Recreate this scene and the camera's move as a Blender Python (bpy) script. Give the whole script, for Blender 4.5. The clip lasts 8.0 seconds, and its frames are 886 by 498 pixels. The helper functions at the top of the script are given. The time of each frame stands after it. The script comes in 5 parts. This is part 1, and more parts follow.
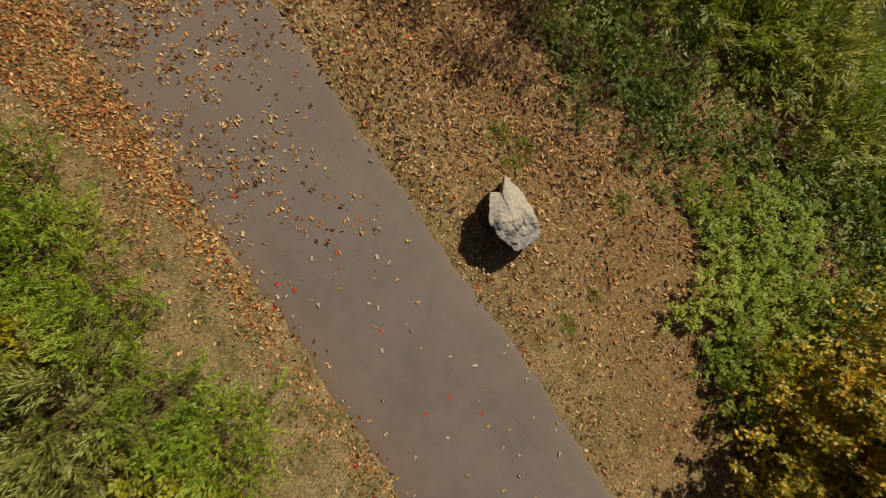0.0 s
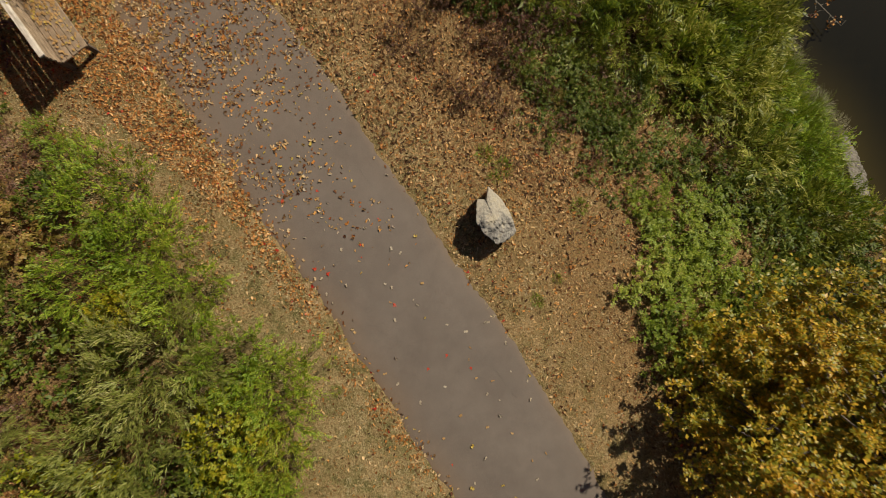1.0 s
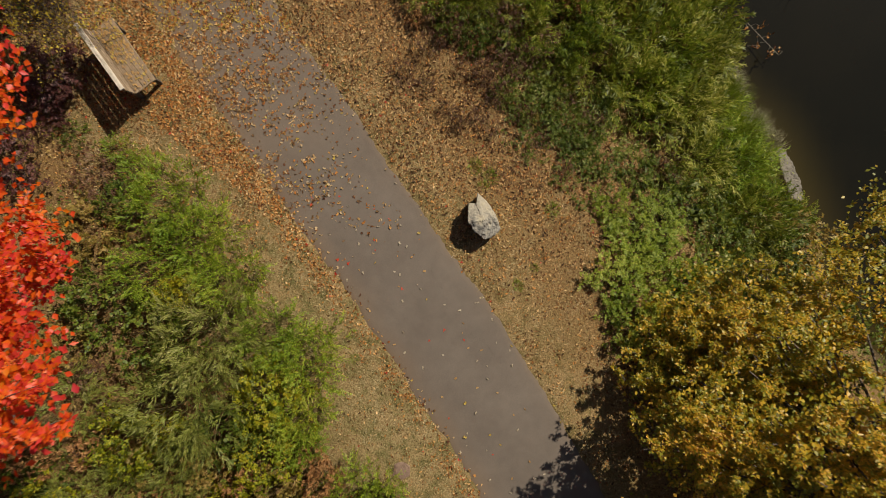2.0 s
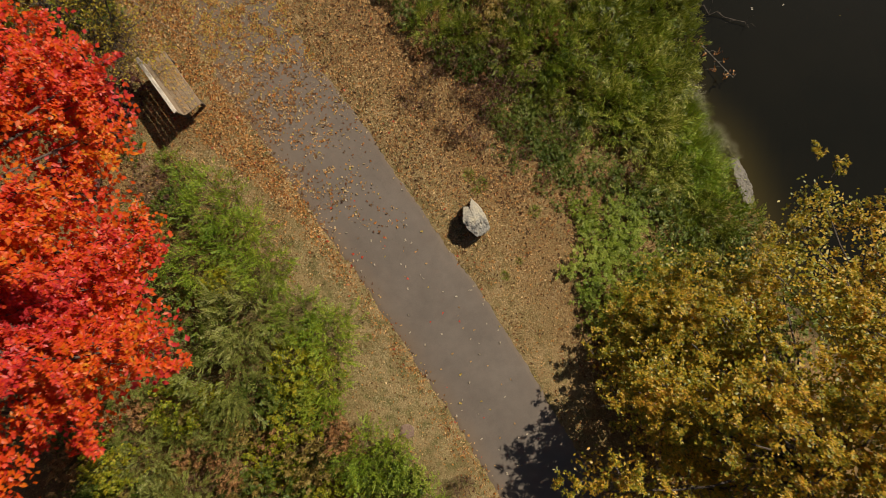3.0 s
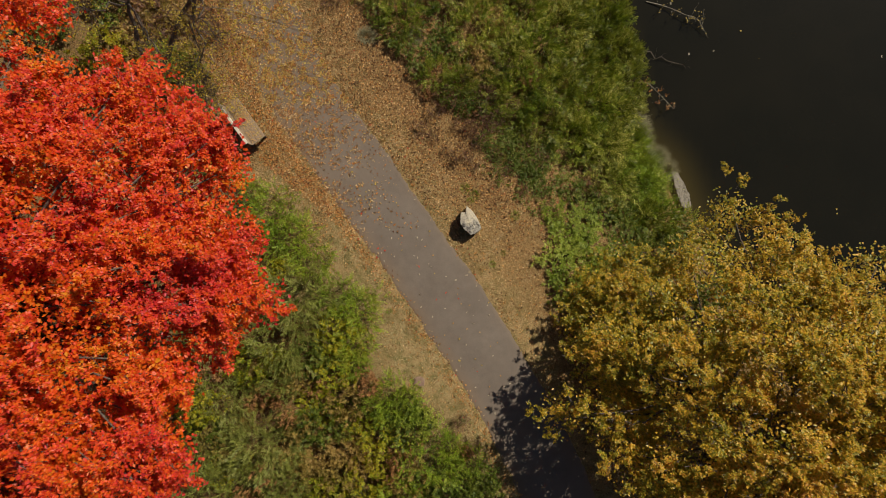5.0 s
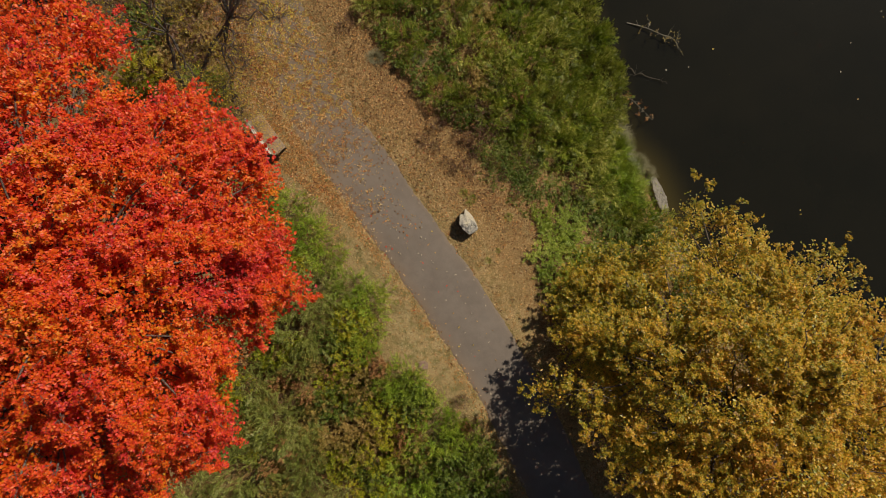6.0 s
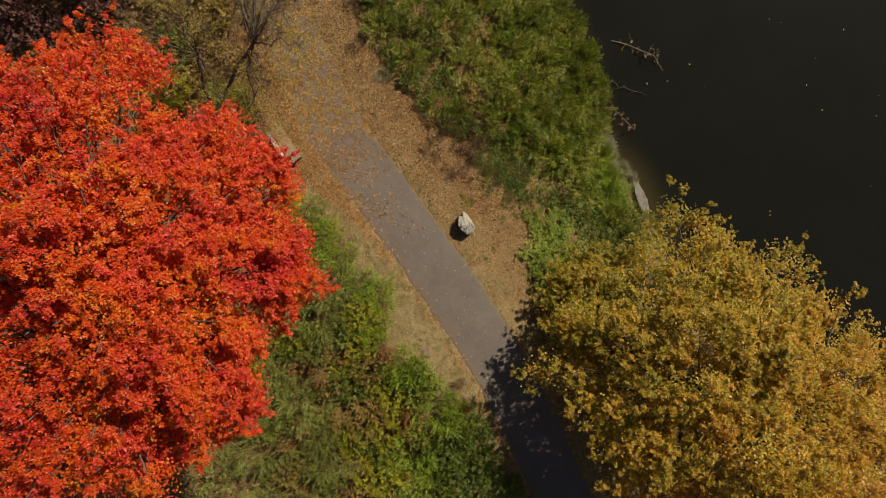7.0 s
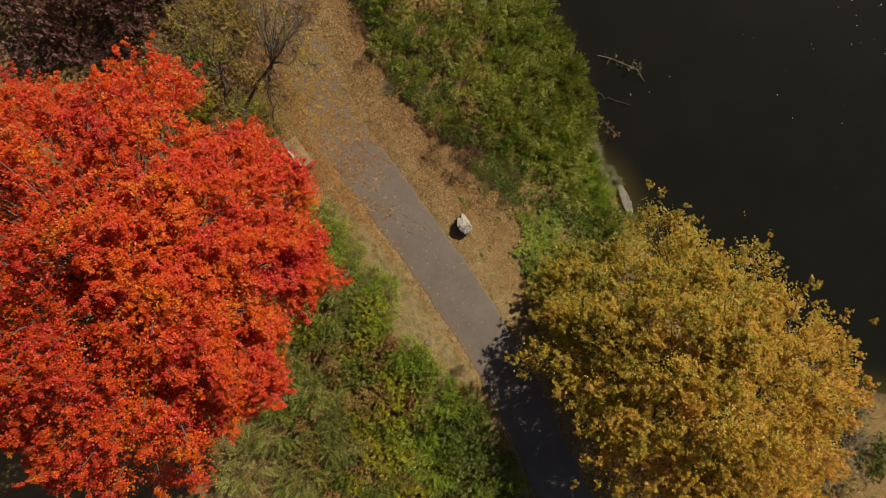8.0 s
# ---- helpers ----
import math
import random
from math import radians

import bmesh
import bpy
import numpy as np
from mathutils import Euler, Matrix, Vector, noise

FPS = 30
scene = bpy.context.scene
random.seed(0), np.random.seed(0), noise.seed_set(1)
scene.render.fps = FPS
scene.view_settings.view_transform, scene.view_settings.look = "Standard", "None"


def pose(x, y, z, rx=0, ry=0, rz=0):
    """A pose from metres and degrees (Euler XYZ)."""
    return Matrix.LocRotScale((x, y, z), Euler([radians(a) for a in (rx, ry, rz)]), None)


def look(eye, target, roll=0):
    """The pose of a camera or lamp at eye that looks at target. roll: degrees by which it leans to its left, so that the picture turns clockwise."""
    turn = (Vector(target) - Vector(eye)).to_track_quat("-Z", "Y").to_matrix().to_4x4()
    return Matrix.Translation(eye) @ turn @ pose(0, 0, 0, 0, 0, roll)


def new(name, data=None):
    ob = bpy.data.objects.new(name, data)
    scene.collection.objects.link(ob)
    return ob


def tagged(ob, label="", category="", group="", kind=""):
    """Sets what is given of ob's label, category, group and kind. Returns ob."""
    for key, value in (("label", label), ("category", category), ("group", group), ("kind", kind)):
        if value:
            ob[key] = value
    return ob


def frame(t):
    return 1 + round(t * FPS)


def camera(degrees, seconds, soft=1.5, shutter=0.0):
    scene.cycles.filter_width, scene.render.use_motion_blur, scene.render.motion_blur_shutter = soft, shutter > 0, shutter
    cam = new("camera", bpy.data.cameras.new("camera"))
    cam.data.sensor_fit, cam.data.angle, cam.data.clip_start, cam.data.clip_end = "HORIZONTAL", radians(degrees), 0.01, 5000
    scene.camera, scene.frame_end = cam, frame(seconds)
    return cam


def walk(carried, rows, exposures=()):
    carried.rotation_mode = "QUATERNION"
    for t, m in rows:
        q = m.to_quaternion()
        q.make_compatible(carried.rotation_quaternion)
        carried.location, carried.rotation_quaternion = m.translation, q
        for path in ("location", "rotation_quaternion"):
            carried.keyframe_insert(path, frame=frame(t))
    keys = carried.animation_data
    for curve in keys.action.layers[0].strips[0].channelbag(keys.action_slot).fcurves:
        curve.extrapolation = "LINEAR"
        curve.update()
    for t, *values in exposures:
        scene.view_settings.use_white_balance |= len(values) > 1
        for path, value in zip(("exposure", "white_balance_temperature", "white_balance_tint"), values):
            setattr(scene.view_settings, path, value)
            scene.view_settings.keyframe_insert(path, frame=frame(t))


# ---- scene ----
cam = camera(73.0, 8.0, soft=0.9, shutter=0.4)
METRES, EYE, TILT, LEAN, TURN = 18.3, 7.4, -90.0, 0.0, 0.0
ROWS = [
    (0.0, 0.0, 0.0, 0.0, 0.0, 0.0, 0.0),
    (0.5, -0.0, -0.0622, -0.0025, -0.01, -0.0, -0.04),
    (1.0, 0.0014, -0.1238, -0.0052, 0.01, -0.06, -0.08),
    (1.5, 0.0025, -0.1857, -0.0079, 0.0, -0.12, -0.1),
    (3.0, 0.0024, -0.3708, -0.0154, -0.16, -0.12, -0.06),
    (3.5, 0.0021, -0.4333, -0.0179, -0.13, -0.1, 0.01),
    (4.0, 0.0006, -0.4959, -0.0198, -0.15, -0.11, 0.07),
    (4.5, -0.0002, -0.5594, -0.0222, -0.09, -0.07, 0.12),
    (6.0, -0.0024, -0.7484, -0.0299, -0.01, 0.06, 0.4),
    (6.5, -0.0036, -0.8108, -0.0315, -0.03, 0.06, 0.48),
    (7.0, -0.0041, -0.8736, -0.0332, -0.02, 0.07, 0.56),
    (7.5, -0.0037, -0.9364, -0.0353, 0.0, 0.08, 0.67),
    (8.0, -0.0039, -0.9992, -0.0374, 0.02, 0.08, 0.76),
]
walk(cam, [(t, pose(0, 0, EYE, TILT, LEAN, TURN) @ pose(METRES * x, METRES * y, METRES * z, 90 + pitch, roll, yaw)) for t, x, y, z, yaw, pitch, roll in ROWS])

# ---------------------------------------------------------------- light
SUN_AZ = 45.0       # degrees from +x towards +y, where the sun stands
SUN_EL = 43.5
sun_way = Vector((math.cos(radians(SUN_AZ)) * math.cos(radians(SUN_EL)), math.sin(radians(SUN_AZ)) * math.cos(radians(SUN_EL)), math.sin(radians(SUN_EL))))
sun = new("sun", bpy.data.lights.new("sun", "SUN"))
sun.data.energy, sun.data.angle, sun.data.color = 5.0, radians(0.5), (1.0, 0.93, 0.79)
sun.matrix_world = look(sun_way * 60, (0, 0, 0))
world = bpy.data.worlds.new("sky")
scene.world = world
world.use_nodes = True
sky = world.node_tree.nodes.new("ShaderNodeTexSky")
sky.sky_type, sky.sun_disc = "NISHITA", False
sky.sun_elevation, sky.sun_rotation = radians(SUN_EL), radians(90 - SUN_AZ)
back = world.node_tree.nodes["Background"]
back.inputs["Strength"].default_value = 0.04
world.node_tree.links.new(sky.outputs["Color"], back.inputs["Color"])
scene.view_settings.exposure = 0.0


# ---------------------------------------------------------------- materials
def shader(name, rough=0.8, specular=0.3):
    """A node material with its Principled shader; gives material, node tree and shader."""
    m = bpy.data.materials.new(name)
    m.use_nodes = True
    b = m.node_tree.nodes["Principled BSDF"]
    b.inputs["Roughness"].default_value = rough
    b.inputs["Specular IOR Level"].default_value = specular
    return m, m.node_tree, b


def add(tree, kind, **inputs):
    n = tree.nodes.new(kind)
    for key, value in inputs.items():
        n.inputs[key.replace("_", " ")].default_value = value
    return n


def ramp(tree, source, stops, constant=False):
    """A colour ramp of (place, colour) stops on a value."""
    n = tree.nodes.new("ShaderNodeValToRGB")
    els = n.color_ramp.elements
    n.color_ramp.interpolation = "CONSTANT" if constant else "LINEAR"
    while len(els) < len(stops):
        els.new(1.0)
    for e, (at, c) in zip(els, stops):
        e.position = at
        e.color = (*c, 1) if len(c) == 3 else c
    tree.links.new(source, n.inputs["Fac"])
    return n.outputs["Color"]


def noise_of(tree, scale, detail=4.0, rough=0.6, vector=None):
    n = add(tree, "ShaderNodeTexNoise", Scale=scale, Detail=detail, Roughness=rough)
    if vector is None:
        g = tree.nodes.new("ShaderNodeNewGeometry")
        vector = g.outputs["Position"]
    tree.links.new(vector, n.inputs["Vector"])
    return n.outputs["Fac"]


def blend(tree, mode, fac, a, b):
    n = tree.nodes.new("ShaderNodeMix")
    n.data_type, n.blend_type = "RGBA", mode
    for slot, v in ((0, fac), (6, a), (7, b)):
        if isinstance(v, (int, float)):
            n.inputs[slot].default_value = v
        elif isinstance(v, tuple):
            n.inputs[slot].default_value = (*v, 1)
        else:
            tree.links.new(v, n.inputs[slot])
    return n.outputs[2]


def bump(tree, bsdf, height, strength, distance):
    n = add(tree, "ShaderNodeBump", Strength=strength, Distance=distance)
    tree.links.new(height, n.inputs["Height"])
    tree.links.new(n.outputs["Normal"], bsdf.inputs["Normal"])


def leaf_material(name, stops, through_light=0.35, patch=0.5, gloss=0.45, rough=0.5, scatter=0.7, grain=0.9, turning=None):
    """Foliage: a colour for each leaf, drifting in patches and from plant to plant, lit through from behind.
    turning: the way, per metre, in which a crown turns towards its later autumn colours."""
    m, t, b = shader(name, rough, gloss)
    g = t.nodes.new("ShaderNodeNewGeometry")
    o = t.nodes.new("ShaderNodeObjectInfo")
    big = noise_of(t, grain, 4.0)
    mixv = t.nodes.new("ShaderNodeMath")
    mixv.operation = "MULTIPLY_ADD"
    t.links.new(big, mixv.inputs[0])
    mixv.inputs[1].default_value = patch * 2.2
    mixv.inputs[2].default_value = -patch * 1.1
    s0 = t.nodes.new("ShaderNodeMath")
    s0.operation = "MULTIPLY_ADD"
    t.links.new(g.outputs["Random Per Island"], s0.inputs[0])
    s0.inputs[1].default_value, s0.inputs[2].default_value = scatter, 0.5 - scatter / 2
    s1 = t.nodes.new("ShaderNodeMath")
    t.links.new(mixv.outputs[0], s1.inputs[0])
    t.links.new(s0.outputs[0], s1.inputs[1])
    s2 = t.nodes.new("ShaderNodeMath")
    s2.operation = "MULTIPLY_ADD"
    t.links.new(o.outputs["Random"], s2.inputs[0])
    s2.inputs[1].default_value = 0.24
    t.links.new(s1.outputs[0], s2.inputs[2])
    s3 = t.nodes.new("ShaderNodeMath")
    s3.operation = "SUBTRACT"
    t.links.new(s2.outputs[0], s3.inputs[0])
    s3.inputs[1].default_value = 0.12
    fac = s3.outputs[0]
    if turning:
        tc, dot, sm = t.nodes.new("ShaderNodeTexCoord"), t.nodes.new("ShaderNodeVectorMath"), t.nodes.new("ShaderNodeMath")
        dot.operation = "DOT_PRODUCT"
        dot.inputs[1].default_value = turning
        t.links.new(tc.outputs["Object"], dot.inputs[0])
        t.links.new(fac, sm.inputs[0])
        t.links.new(dot.outputs["Value"], sm.inputs[1])
        fac = sm.outputs[0]
    col = ramp(t, fac, stops)
    t.links.new(col, b.inputs["Base Color"])
    tr = t.nodes.new("ShaderNodeBsdfTranslucent")
    t.links.new(col, tr.inputs["Color"])
    mx = t.nodes.new("ShaderNodeMixShader")
    mx.inputs[0].default_value = through_light
    t.links.new(b.outputs[0], mx.inputs[1])
    t.links.new(tr.outputs[0], mx.inputs[2])
    t.links.new(mx.outputs[0], t.nodes["Material Output"].inputs["Surface"])
    return m


def ground_material():
    m, t, b = shader("soil_and_straw", 0.95, 0.15)
    at = t.nodes.new("ShaderNodeAttribute")
    at.attribute_name = "cover"
    sep = t.nodes.new("ShaderNodeSeparateColor")
    t.links.new(at.outputs["Color"], sep.inputs[0])
    fine = noise_of(t, 26.0, 8.0, 0.75)
    mid = noise_of(t, 3.2, 5.0, 0.65)
    wide = noise_of(t, 0.55, 3.0)
    straw = ramp(t, fine, [(0.3, (0.21, 0.145, 0.06)), (0.5, (0.4, 0.275, 0.125)), (0.72, (0.53, 0.395, 0.2))])
    green = ramp(t, fine, [(0.3, (0.045, 0.055, 0.014)), (0.55, (0.12, 0.125, 0.035)), (0.75, (0.27, 0.22, 0.09))])
    earth = ramp(t, fine, [(0.3, (0.085, 0.05, 0.02)), (0.5, (0.24, 0.137, 0.054)), (0.75, (0.4, 0.25, 0.105))])
    gm = ramp(t, mid, [(0.42, (0, 0, 0)), (0.62, (0.75, 0.75, 0.75))])
    c = blend(t, "MIX", gm, straw, green)
    em = ramp(t, wide, [(0.42, (0, 0, 0)), (0.62, (0.35, 0.35, 0.35))])
    c = blend(t, "MIX", em, c, earth)
    c = blend(t, "MIX", sep.outputs[0], c, earth)
    c = blend(t, "MULTIPLY", 0.75, c, ramp(t, noise_of(t, 75.0, 5.0, 0.8), [(0.34, (0.45, 0.42, 0.38)), (0.55, (1.0, 1.0, 1.0)), (0.7, (1.25, 1.22, 1.15))]))
    mud = ramp(t, fine, [(0.3, (0.02, 0.017, 0.01)), (0.7, (0.07, 0.055, 0.03))])
    c = blend(t, "MIX", sep.outputs[1], c, mud)
    t.links.new(c, b.inputs["Base Color"])
    bump(t, b, fine, 0.9, 0.05)
    return m


def asphalt_material():
    m, t, b = shader("worn_asphalt", 0.85, 0.25)
    fine = noise_of(t, 95.0, 6.0, 0.7)
    mid = noise_of(t, 4.0, 6.0, 0.6)
    wide = noise_of(t, 0.8, 4.0, 0.55)
    at = t.nodes.new("ShaderNodeAttribute")
    at.attribute_name = "wear"
    c = ramp(t, wide, [(0.3, (0.146, 0.116, 0.092)), (0.7, (0.178, 0.143, 0.114))])
    c = blend(t, "MULTIPLY", 0.35, c, ramp(t, mid, [(0.3, (0.72, 0.7, 0.68)), (0.7, (1.1, 1.08, 1.05))]))
    c = blend(t, "MULTIPLY", 0.5, c, ramp(t, fine, [(0.3, (0.6, 0.6, 0.6)), (0.7, (1.25, 1.25, 1.25))]))
    c = blend(t, "MIX", at.outputs["Fac"], c, (0.2, 0.13, 0.075))
    t.links.new(c, b.inputs["Base Color"])
    bump(t, b, fine, 0.5, 0.006)
    return m


def water_material():
    m, t, b = shader("pond_water", 0.06, 0.5)
    at = t.nodes.new("ShaderNodeAttribute")
    at.attribute_name = "shallow"
    n = noise_of(t, 0.5, 3.0)
    c = blend(t, "MIX", at.outputs["Fac"], ramp(t, n, [(0.3, (0.0085, 0.0078, 0.0045)), (0.7, (0.0105, 0.0092, 0.0052))]), (0.044, 0.033, 0.010))
    t.links.new(c, b.inputs["Base Color"])
    b.inputs["IOR"].default_value = 1.33
    bump(t, b, noise_of(t, 2.0, 2.0), 0.05, 0.02)
    return m


def stone_material(name, light, dark, scale=9.0, warm=(0.46, 0.36, 0.22)):
    m, t, b = shader(name, 0.9, 0.2)
    fine = noise_of(t, scale * 6, 8.0, 0.7)
    mid = noise_of(t, scale, 6.0, 0.65)
    c = ramp(t, mid, [(0.32, dark), (0.5, light), (0.8, warm)])
    c = blend(t, "MULTIPLY", 0.6, c, ramp(t, fine, [(0.3, (0.55, 0.54, 0.52)), (0.65, (1.1, 1.1, 1.1))]))
    t.links.new(c, b.inputs["Base Color"])
    bump(t, b, fine, 0.7, 0.02)
    return m


def wood_material(name, light, dark, rough=0.85):
    m, t, b = shader(name, rough, 0.25)
    tc = t.nodes.new("ShaderNodeTexCoord")
    mp = t.nodes.new("ShaderNodeMapping")
    mp.inputs["Scale"].default_value = (2.0, 40.0, 40.0)
    t.links.new(tc.outputs["Object"], mp.inputs["Vector"])
    grain = noise_of(t, 1.6, 6.0, 0.65, mp.outputs["Vector"])
    o = t.nodes.new("ShaderNodeObjectInfo")
    c = ramp(t, grain, [(0.3, dark), (0.6, light)])
    c = blend(t, "MULTIPLY", 0.7, c, ramp(t, noise_of(t, 7.0), [(0.3, (0.6, 0.58, 0.55)), (0.65, (1.1, 1.1, 1.1))]))
    c = blend(t, "MULTIPLY", 0.5, c, ramp(t, o.outputs["Random"], [(0.0, (0.75, 0.72, 0.7)), (1.0, (1.1, 1.1, 1.1))]))
    t.links.new(c, b.inputs["Base Color"])
    bump(t, b, grain, 0.5, 0.006)
    return m


def bark_material(name, light, dark):
    m, t, b = shader(name, 0.95, 0.15)
    n = noise_of(t, 14.0, 7.0, 0.7)
    c = ramp(t, n, [(0.3, dark), (0.65, light)])
    t.links.new(c, b.inputs["Base Color"])
    bump(t, b, n, 0.8, 0.03)
    return m


GROUND, ASPHALT, WATER = ground_material(), asphalt_material(), water_material()

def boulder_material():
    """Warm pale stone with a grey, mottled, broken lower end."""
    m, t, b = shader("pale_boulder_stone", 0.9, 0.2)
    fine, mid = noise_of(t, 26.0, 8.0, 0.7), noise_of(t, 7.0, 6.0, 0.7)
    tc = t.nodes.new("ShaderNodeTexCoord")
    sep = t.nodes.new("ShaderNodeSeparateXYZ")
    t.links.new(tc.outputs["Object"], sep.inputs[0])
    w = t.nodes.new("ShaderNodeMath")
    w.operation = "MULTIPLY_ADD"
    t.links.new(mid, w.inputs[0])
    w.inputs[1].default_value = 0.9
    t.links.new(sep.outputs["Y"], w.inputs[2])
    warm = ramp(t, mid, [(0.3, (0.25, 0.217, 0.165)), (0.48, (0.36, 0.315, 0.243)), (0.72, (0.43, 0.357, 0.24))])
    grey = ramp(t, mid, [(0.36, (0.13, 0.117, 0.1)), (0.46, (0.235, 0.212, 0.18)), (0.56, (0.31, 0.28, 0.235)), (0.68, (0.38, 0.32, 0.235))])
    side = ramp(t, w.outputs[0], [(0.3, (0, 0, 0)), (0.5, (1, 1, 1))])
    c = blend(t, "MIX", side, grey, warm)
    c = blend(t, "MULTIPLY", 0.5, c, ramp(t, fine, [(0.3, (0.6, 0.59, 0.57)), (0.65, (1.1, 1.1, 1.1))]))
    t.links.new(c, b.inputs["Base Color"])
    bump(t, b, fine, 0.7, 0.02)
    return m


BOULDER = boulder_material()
BANK_STONE = stone_material("grey_bank_stone", (0.2, 0.175, 0.14), (0.09, 0.077, 0.06), 7.0, (0.24, 0.2, 0.145))
SLAB_STONE = stone_material("pinkish_slab_stone", (0.27, 0.175, 0.125), (0.18, 0.115, 0.082), 12.0, (0.3, 0.2, 0.145))
WOOD = wood_material("weathered_bench_wood", (0.37, 0.27, 0.175), (0.17, 0.115, 0.07))
WOOD_PALE = wood_material("sun_bleached_rail_wood", (0.78, 0.7, 0.58), (0.34, 0.27, 0.19))
WOOD_DARK = wood_material("dark_bench_frame_wood", (0.16, 0.12, 0.085), (0.06, 0.045, 0.032))
BARK = bark_material("grey_brown_bark", (0.19, 0.15, 0.12), (0.05, 0.038, 0.028))
BARK_PALE = bark_material("pale_dead_bark", (0.32, 0.28, 0.22), (0.14, 0.115, 0.09))
STEM = bark_material("green_brown_stem", (0.13, 0.11, 0.04), (0.06, 0.045, 0.02))
CRACK = bark_material("crack_filler", (0.14, 0.112, 0.09), (0.115, 0.093, 0.074))

RED_LEAF = leaf_material("scarlet_maple_leaf", [(0.0, (0.424, 0.0169, 0.0327)), (0.28, (0.681, 0.0491, 0.0407)), (0.52, (0.736, 0.0801, 0.0131)), (0.78, (0.764, 0.146, 0.00872)), (1.0, (0.727, 0.302, 0.016))], 0.42, 0.75, 0.45, 0.45, 0.5, 0.7)
OAK_LEAF = leaf_material("golden_oak_leaf", [(0.0, (0.262, 0.256, 0.0234)), (0.22, (0.502, 0.364, 0.0249)), (0.48, (0.72, 0.444, 0.035)), (0.78, (0.798, 0.423, 0.0663)), (1.0, (0.72, 0.315, 0.0853))], 0.42, 0.65, 0.55, 0.42, 0.85, 0.9, (0.02, -0.027, 0.0))
YELLOW_LEAF = leaf_material("yellow_autumn_leaf", [(0.0, (0.3, 0.22, 0.03)), (0.5, (0.55, 0.42, 0.03)), (1.0, (0.65, 0.48, 0.07))], 0.4, 0.3)
FEATHER = leaf_material("feathery_green_leaf", [(0.0, (0.109, 0.184, 0.0096)), (0.4, (0.226, 0.324, 0.0176)), (0.75, (0.385, 0.437, 0.032)), (1.0, (0.569, 0.524, 0.08))], 0.38, 0.6)
WILLOW = leaf_material("olive_willow_leaf", [(0.0, (0.117, 0.136, 0.0196)), (0.45, (0.226, 0.248, 0.0385)), (0.8, (0.343, 0.336, 0.077)), (1.0, (0.484, 0.44, 0.161))], 0.36, 0.6)
REED = leaf_material("deep_green_feather_leaf", [(0.0, (0.0782, 0.12, 0.00792)), (0.4, (0.167, 0.219, 0.0119)), (0.75, (0.293, 0.328, 0.0238)), (1.0, (0.547, 0.487, 0.099))], 0.47, 0.7, 0.5, 0.45, 0.85)
# the palest stop paints sunlit, glinting leaves into the colour
SALLOW = leaf_material("dark_willow_leaf", [(0.0, (0.0759, 0.102, 0.00891)), (0.4, (0.162, 0.189, 0.0139)), (0.75, (0.304, 0.305, 0.0297)), (1.0, (0.586, 0.529, 0.139))], 0.45, 0.7, 0.5, 0.42, 0.8)
LIME = leaf_material("yellow_green_leaf", [(0.0, (0.136, 0.187, 0.0126)), (0.35, (0.323, 0.34, 0.018)), (0.7, (0.527, 0.459, 0.0225)), (1.0, (0.612, 0.408, 0.045))], 0.52, 0.6)
BROAD = leaf_material("light_green_ground_leaf", [(0.0, (0.11, 0.17, 0.012)), (0.5, (0.27, 0.345, 0.025)), (0.85, (0.43, 0.45, 0.06)), (1.0, (0.62, 0.54, 0.12))], 0.45, 0.6)
DEEP = leaf_material("dark_green_leaf", [(0.0, (0.055, 0.085, 0.008)), (0.55, (0.13, 0.175, 0.014)), (1.0, (0.29, 0.29, 0.045))], 0.44, 0.5)
RUST = leaf_material("dry_rust_leaf", [(0.0, (0.2, 0.09, 0.032)), (0.5, (0.42, 0.2, 0.07)), (1.0, (0.58, 0.34, 0.14))], 0.3, 0.5)
TAWNY = leaf_material("tawny_olive_leaf", [(0.0, (0.17, 0.14, 0.025)), (0.35, (0.31, 0.225, 0.045)), (0.7, (0.43, 0.295, 0.075)), (1.0, (0.5, 0.3, 0.11))], 0.42, 0.8)
PLUM = leaf_material("burgundy_leaf", [(0.0, (0.06, 0.022, 0.02)), (0.6, (0.15, 0.055, 0.045)), (1.0, (0.28, 0.14, 0.1))], 0.25, 0.4)
DARK_WEED = leaf_material("dead_weed_leaf", [(0.0, (0.07, 0.03, 0.018)), (0.7, (0.17, 0.078, 0.042)), (1.0, (0.27, 0.15, 0.075))], 0.12, 0.4)
BLADE = leaf_material("green_grass_blade", [(0.0, (0.105, 0.152, 0.0096)), (0.5, (0.21, 0.264, 0.02)), (0.85, (0.33, 0.336, 0.048)), (1.0, (0.42, 0.384, 0.144))], 0.4, 0.45)
STRAW = leaf_material("dry_grass_blade", [(0.0, (0.13, 0.17, 0.035)), (0.22, (0.25, 0.22, 0.07)), (0.5, (0.4, 0.3, 0.13)), (0.85, (0.54, 0.43, 0.22)), (1.0, (0.6, 0.5, 0.3))], 0.2, 0.9)
PALE_GRASS = leaf_material("bleached_grass_blade", [(0.0, (0.15, 0.135, 0.055)), (0.6, (0.28, 0.25, 0.13)), (1.0, (0.38, 0.34, 0.21))], 0.2, 0.3)
LITTER = leaf_material("fallen_brown_leaf", [(0.0, (0.07, 0.032, 0.012)), (0.3, (0.19, 0.096, 0.033)), (0.55, (0.395, 0.228, 0.081)), (0.8, (0.58, 0.365, 0.15)), (1.0, (0.72, 0.52, 0.28))], 0.12, 0.25, 0.25, 0.7, 1.0)
